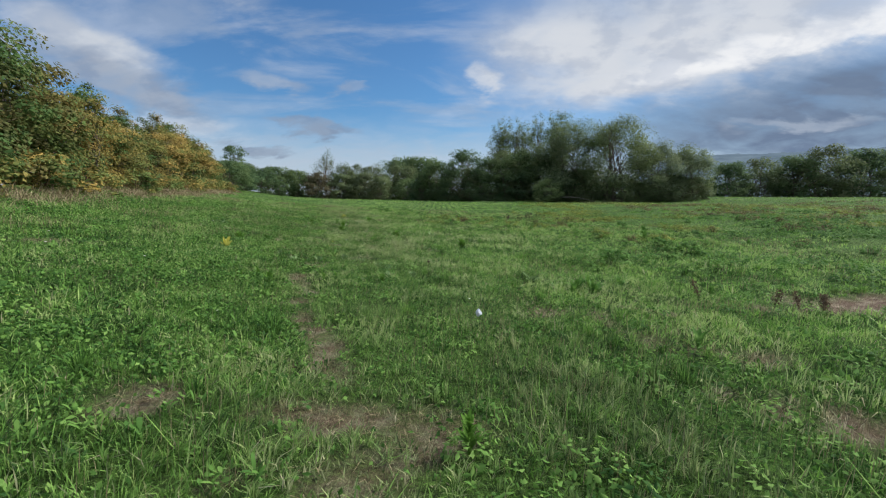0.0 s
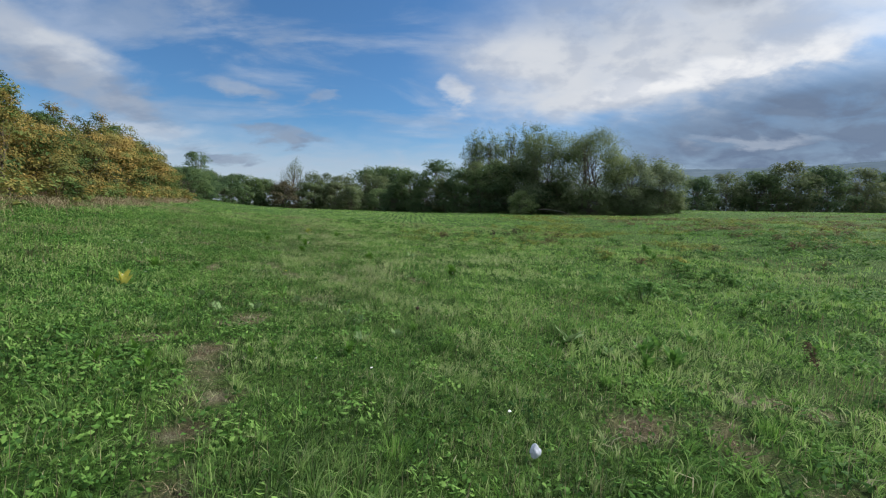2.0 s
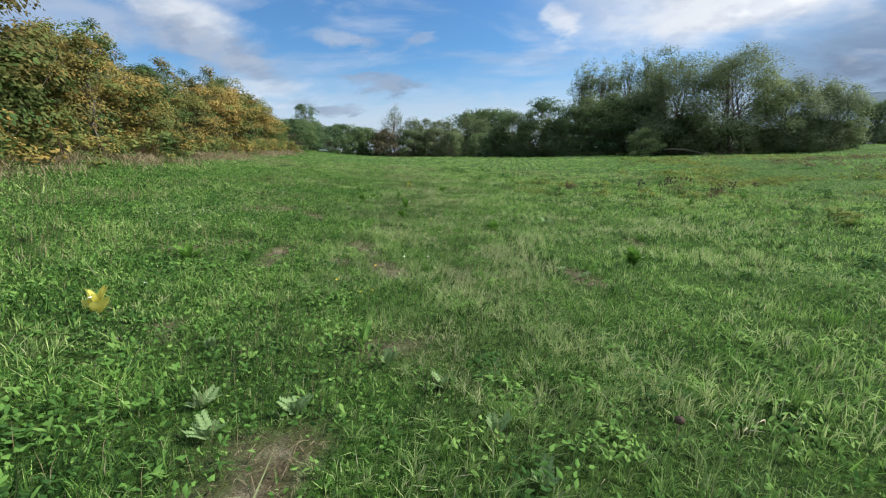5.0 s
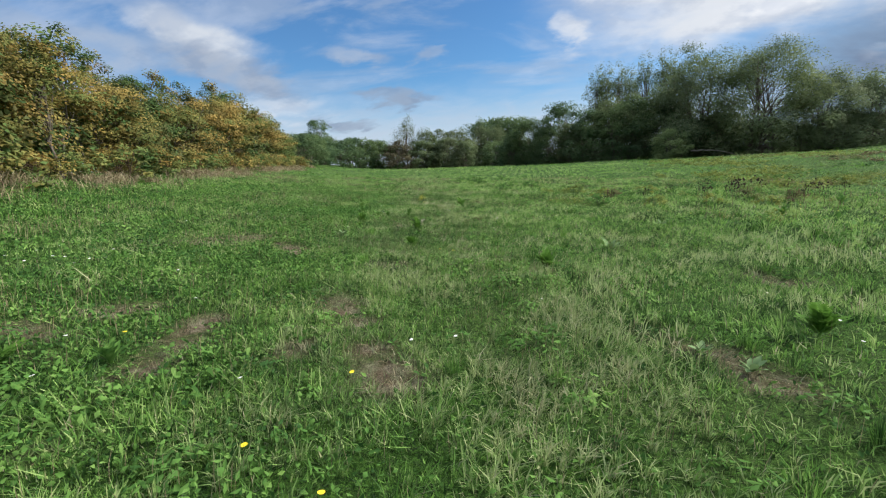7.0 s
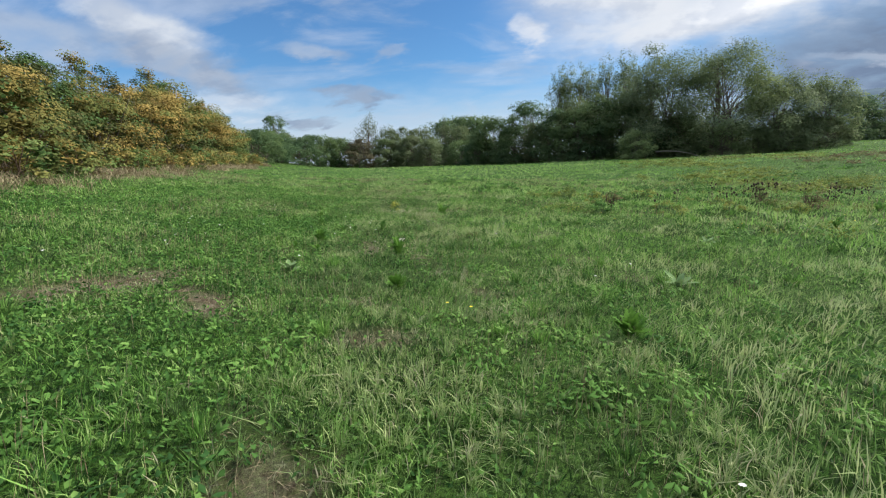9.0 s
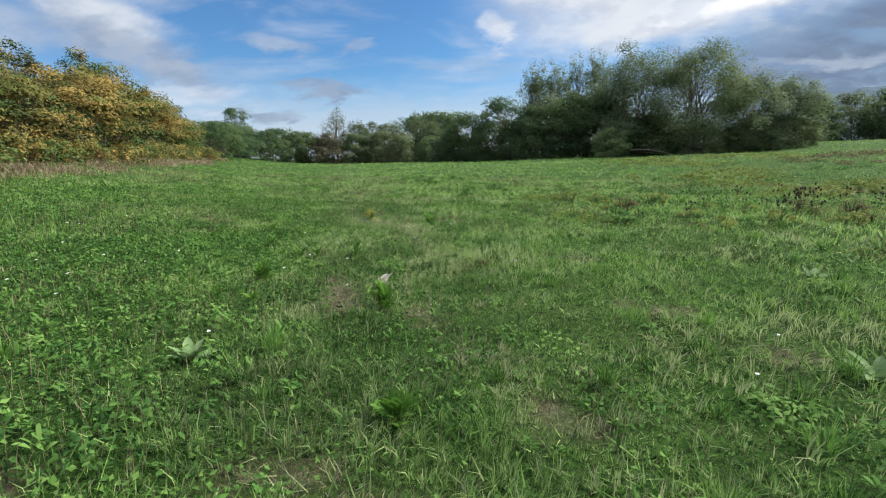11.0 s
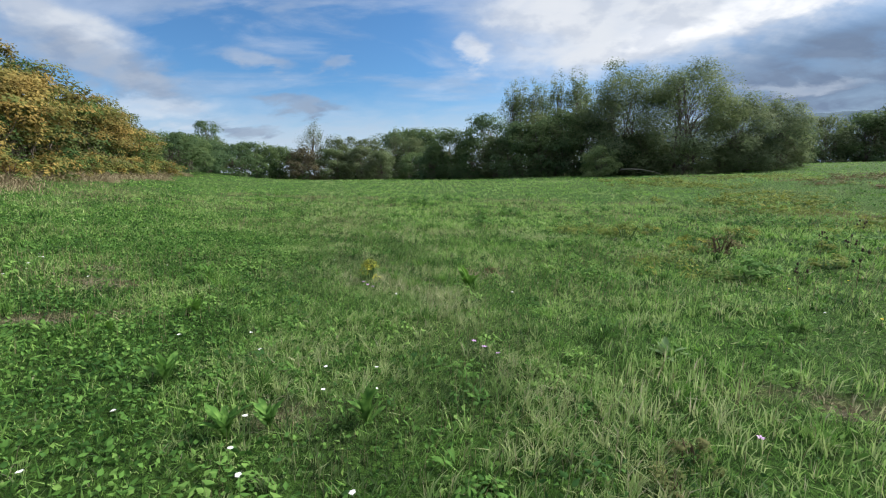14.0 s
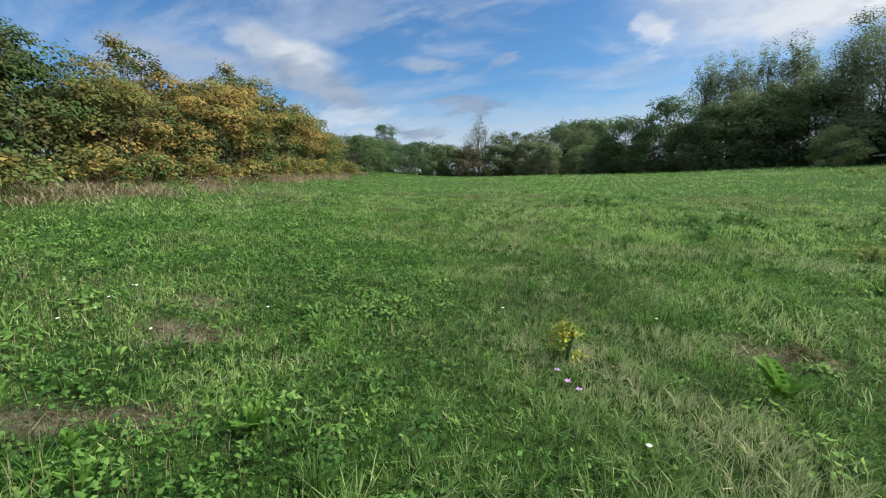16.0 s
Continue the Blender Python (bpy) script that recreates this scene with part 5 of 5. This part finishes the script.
def build_flowers():
    rs = np.random.RandomState(37)
    sets = [
        (flower("yarrow_flower", WHITE_PETAL, None, 0.17, 0, 0.012, "small white yarrow flower on thin stem", "white flowers", True),
         [(-7.6 + rs.normal(0, 0.6), 19.3 + rs.normal(0, 0.8)) for _ in range(26)] + [(-8.7 + rs.normal(0, 0.6), 22 + rs.normal(0, 1.0)) for _ in range(26)] + [(-9.9 + rs.normal(0, 0.5), 24.3 + rs.normal(0, 0.8)) for _ in range(16)]
         + [(rs.uniform(-8, 1), rs.uniform(5, 26)) for _ in range(40)] + [(-6.6 + rs.normal(0, 0.35), 14.8 + rs.normal(0, 0.35)) for _ in range(12)] + [(-5.3 + rs.normal(0, 0.8), 21.6 + rs.normal(0, 0.8)) for _ in range(14)]),
        (flower("yellow_flower", YELLOW_PETAL, YELLOW_PETAL, 0.16, 12, 0.017, "yellow daisy-like flower on thin stem", "yellow flowers"),
         [(-3.68, 5.41), (-3.02, 16.83), (-2.79, 16.74), (-2.98, 12.25), (-2.63, 11.95), (-2.55, 12.05), (-4.53, 13.17), (-2.79, 13.06), (1.4, 24.2), (2.2, 24.8), (3.0, 24.0), (0.3, 23.5)]
         + [(rs.uniform(0, 6), rs.uniform(21, 27)) for _ in range(22)]),
        (flower("mauve_flower", PINK_PETAL, PINK_PETAL, 0.12, 5, 0.024, "mauve mallow flower low in the grass", "mauve flowers"),
         [(-3.90, 22.62), (-3.78, 22.50), (-3.98, 22.75), (-5.13, 24.65), (-5.06, 24.55), (-5.2, 24.78), (-2.45, 21.5)]),
    ]
    for first, spots in sets:
        for i, (x, y) in enumerate(spots):
            m = pose(x, y, float(land(x, y)) - 0.005, rs.uniform(-10, 10), rs.uniform(-10, 10), rs.uniform(0, 360))
            if i == 0:
                first.matrix_basis = m
            else:
                copy_thing(first, m)


build_flowers()


def build_oddments():
    # a scrap of crumpled white plastic in the grass
    rs = np.random.RandomState(41)
    bm = bmesh.new()
    bmesh.ops.create_icosphere(bm, subdivisions=3, radius=0.054)
    for v in bm.verts:
        n = noise.noise(v.co * 16) * 0.055 + noise.noise(v.co * 45) * 0.02
        v.co = v.co * (0.85 + n * 8)
        v.co.x *= 0.75 * (1.15 - 4 * max(v.co.z, 0))
        v.co.y *= 0.5
    me = bpy.data.meshes.new("plastic_scrap")
    bm.to_mesh(me)
    bm.free()
    me.materials.append(LITTER)
    ob = new("plastic_scrap", me)
    ob.matrix_world = pose(0.45, 6.85, float(land(0.45, 6.85)) + 0.066, 0, 10, 25)
    tagged(ob, "crumpled scrap of white plastic in the grass", "litter")
    # a brown knapweed head by the walk
    root = new("knapweed")
    root.matrix_world = pose(-0.27, 10.3, float(land(-0.27, 10.3)))
    part("stem", stem_mesh("stem", DRY_STEM, [(0, 0, 0), (0.01, 0, 0.08), (0.02, 0.01, 0.16)], 0.003, 0.002), root)
    hd = part("seed_head", bobbin("seed_head", SEED_HEAD, [(0.006, 0), (0.024, 0.010), (0.028, 0.025), (0.018, 0.042), (0.003, 0.048)]), root)
    hd.matrix_local = pose(0.02, 0.01, 0.155)
    tagged(root, "brown dried knapweed head on a thin stem", "plant")
    # dead docks beside the bare soil
    for i, (x, y, tall) in enumerate(((5.45, 8.15, 0.42), (5.65, 8.0, 0.38), (5.85, 8.2, 0.36), (5.2, 8.4, 0.42), (4.32, 8.8, 0.40))):
        root = new("dead_dock")
        root.matrix_world = pose(x, y, float(land(x, y)) - 0.02, 0, 0, i * 70)
        rs = np.random.RandomState(50 + i)
        lean = rs.normal(0, 0.08, 2)
        part("stem", stem_mesh("stem", DRY_STEM, [(lean[0] * s, lean[1] * s, tall * s) for s in np.linspace(0, 1, 5)], 0.006, 0.003), root)
        n = 120
        s = rs.uniform(0.4, 1, n)
        at = np.stack([lean[0] * s + rs.normal(0, 0.025, n), lean[1] * s + rs.normal(0, 0.025, n), tall * s], -1)
        v, f = leaves(rs, at, 0.035, 0.02, 0.2)
        part("seed_spike", mesh_of("seed_spike", v, f, RED_LEAF, tone=rs.rand(n).repeat(4)), root, "rusty brown seeds")
        tagged(root, "dead dock with rusty brown seed spikes", "plant", "dead docks")
    # a pale fallen bough under the willows
    z0 = float(land(24, 79))
    pts = [(21.2, 79.6, z0 + 0.95), (22.6, 79.4, z0 + 1.0), (24.2, 79.2, z0 + 0.85), (25.8, 79.0, z0 + 0.5), (27.0, 78.9, z0 + 0.02)]
    ob = new("fallen_bough", stem_mesh("fallen_bough", GREY_BOUGH, pts, 0.075, 0.03, 7))
    tagged(ob, "pale bare fallen bough under the willows", "branch")


build_oddments()


# ---- taller weeds out in the meadow ----
OLIVE_WEED = leaf_material("olive_weed_leaves", [(0, (0.10, 0.13, 0.03)), (0.6, (0.22, 0.25, 0.05)), (1, (0.42, 0.36, 0.08))], [(0, (0.10, 0.14, 0.03)), (1, (0.20, 0.26, 0.07))], 1.5)
BROWN_WEED = leaf_material("brown_weed_leaves", [(0, (0.08, 0.06, 0.035)), (1, (0.24, 0.17, 0.09))], [(0, (0.10, 0.13, 0.04)), (1, (0.18, 0.20, 0.07))], 2.0)


GOLD_WEED = leaf_material("yellow_weed_leaves", [(0, (0.16, 0.20, 0.04)), (0.6, (0.36, 0.38, 0.06)), (1, (0.62, 0.55, 0.10))])


def build_tall_weeds():
    rs = np.random.RandomState(61)
    green = [tree_meshes(70 + i, 0.62, 0.95, 0.0, 13, (0.085, 0.042), 34, (0.14, 0.12), 0.010, 4, 0.1, WEED, WEED_STEM, 0.3, 0.8, 0.05) for i in range(2)]
    olive = [tree_meshes(72 + i, 0.55, 1.1, 0.0, 13, (0.08, 0.035), 34, (0.16, 0.13), 0.010, 5, 0.1, OLIVE_WEED, WEED_STEM, 0.4, 0.8, 0.10) for i in range(2)]
    brown = [tree_meshes(74 + i, 0.60, 0.9, 0.0, 14, (0.06, 0.03), 30, (0.14, 0.14), 0.010, 6, 0.1, BROWN_WEED, DRY_STEM, 0.4, 0.8, 0.12) for i in range(2)]
    spots = {
        "green": [(-2.7, 34.7), (1.2, 34.9), (2.2, 35.6), (-1.5, 34.5), (-4.6, 40.1), (-1.7, 35.5), (-3.6, 43.5), (7.5, 16.7), (14.1, 16.0), (18.9, 22.4), (7.4, 15.9), (7.6, 15.0), (-2.9, 32.2), (-6.1, 40.5), (-5.1, 40.4), (0.5, 25.7), (9.3, 17.2), (4.4, 12.9), (13.0, 17.5)],
        "olive": [(1.1, 28.1), (7.7, 18.6), (8.1, 18.0), (0.2, 29.4), (1.6, 31.0), (0.3, 32.0), (3.8, 25.4), (5.2, 25.2), (4.3, 27.1), (3.9, 28.2), (2.4, 26.4), (6.4, 19.6), (2.9, 29.5), (-0.9, 30.4), (2.0, 24.3)],
        "brown": [(16.9, 23.0), (5.4, 26.8), (6.2, 25.8), (6.9, 27.1), (-3.4, 25.9), (-3.17, 21.15), (-2.9, 21.4), (19.5, 27.0), (22.0, 24.5), (25, 29), (28, 33), (1.3, 27.6)],
    }
    far = [(rs.uniform(6, 34), rs.uniform(14, 48)) for _ in range(34)]
    for i, p in enumerate(far):
        spots[("green", "olive", "brown")[i % 3]].append(p)
    looks = {"green": (green, "dark green leafy weed standing in the meadow"), "olive": (olive, "yellow-olive straggling weed in the meadow"), "brown": (brown, "brown withering weed clump in the meadow")}
    for key, places in spots.items():
        meshes, label = looks[key]
        for i, (x, y) in enumerate(places):
            s = rs.uniform(0.55, 1.0)
            if key == "brown" and y < 26.5 and x < 0:
                s = 0.36
            plant_tree("tall_weed", meshes[i % 2], x, y, rs.uniform(0, 360), (s * 1.15, s * 1.15, s * 0.8), label, "plant", "tall weeds in the meadow", ("stem", "foliage"))
    yellow = tree_meshes(80, 0.38, 0.30, 0.1, 12, (0.05, 0.018), 20, (0.10, 0.13), 0.010, 4, -0.2, GOLD_WEED, WEED_STEM, 0.3, 0.9, 0.12)
    plant_tree("yellow_weed", yellow, -5.18, 25.2, 20, (1, 1, 1), "upright yellow-green weed beside the walk", "plant", "", ("stem", "foliage"))


build_tall_weeds()


def build_carpets():
    """Low patches of other herbs out in the meadow: yellow-olive ahead, russet and dark green to the east."""
    rs = np.random.RandomState(67)
    # name, label, material, clumps, box, noise channel, leaf, half width, height
    kinds = [
        ("olive_herbs", "yellow-olive low herbs in patches", OLIVE_WEED, 900, (-1.0, 14, 21, 36), 3, 0.050, 0.22, 0.17),
        ("russet_herbs", "rusty brown low herbs in patches", BROWN_WEED, 560, (18, 60, 18, 62), 1, 0.12, 0.60, 0.24),
        ("dark_herbs", "dark green leafy herbs in patches", WEED, 900, (3.5, 30, 9, 40), 4, 0.075, 0.30, 0.22),
        ("olive_herbs", "yellow-olive low herbs in patches", OLIVE_WEED, 700, (8, 55, 24, 60), 2, 0.12, 0.55, 0.20),
    ]
    for name, label, mat, count, box, channel, size, wide, tall in kinds:
        x, y = rs.uniform(box[0], box[1], count * 3), rs.uniform(box[2], box[3], count * 3)
        keep = rs.rand(len(x)) < smooth_step(0.50, 0.78, value_noise(x / 3.4, y / 2.2, channel))
        x, y = x[keep][:count], y[keep][:count]
        m, per = len(x), 36
        who = np.repeat(np.arange(m), per)
        n = len(who)
        g = rs.normal(0, 1, (n, 3)) * 0.55
        g[:, 2] = np.abs(g[:, 2])
        at = np.stack([x[who], y[who], land(x, y)[who]], -1) + g * np.array((wide, wide, tall)) * rs.uniform(0.5, 1.3, m)[who][:, None]
        face = g / (np.linalg.norm(g, axis=1)[:, None] + 1e-9) * 0.7 + (0, 0, 0.7)
        face /= np.linalg.norm(face, axis=1)[:, None]
        v, f = leaves(rs, at, size * 1.5, size * 0.8, 0.0, None, face)
        tone = np.clip(rs.uniform(0.0, 0.62, m)[who] + rs.normal(0, 0.10, n), 0, 1)
        me = mesh_of(name, v, f, mat, tone=np.repeat(tone, 4))
        tagged(new(name, me), label, "weeds", kind="stuff")


build_carpets()
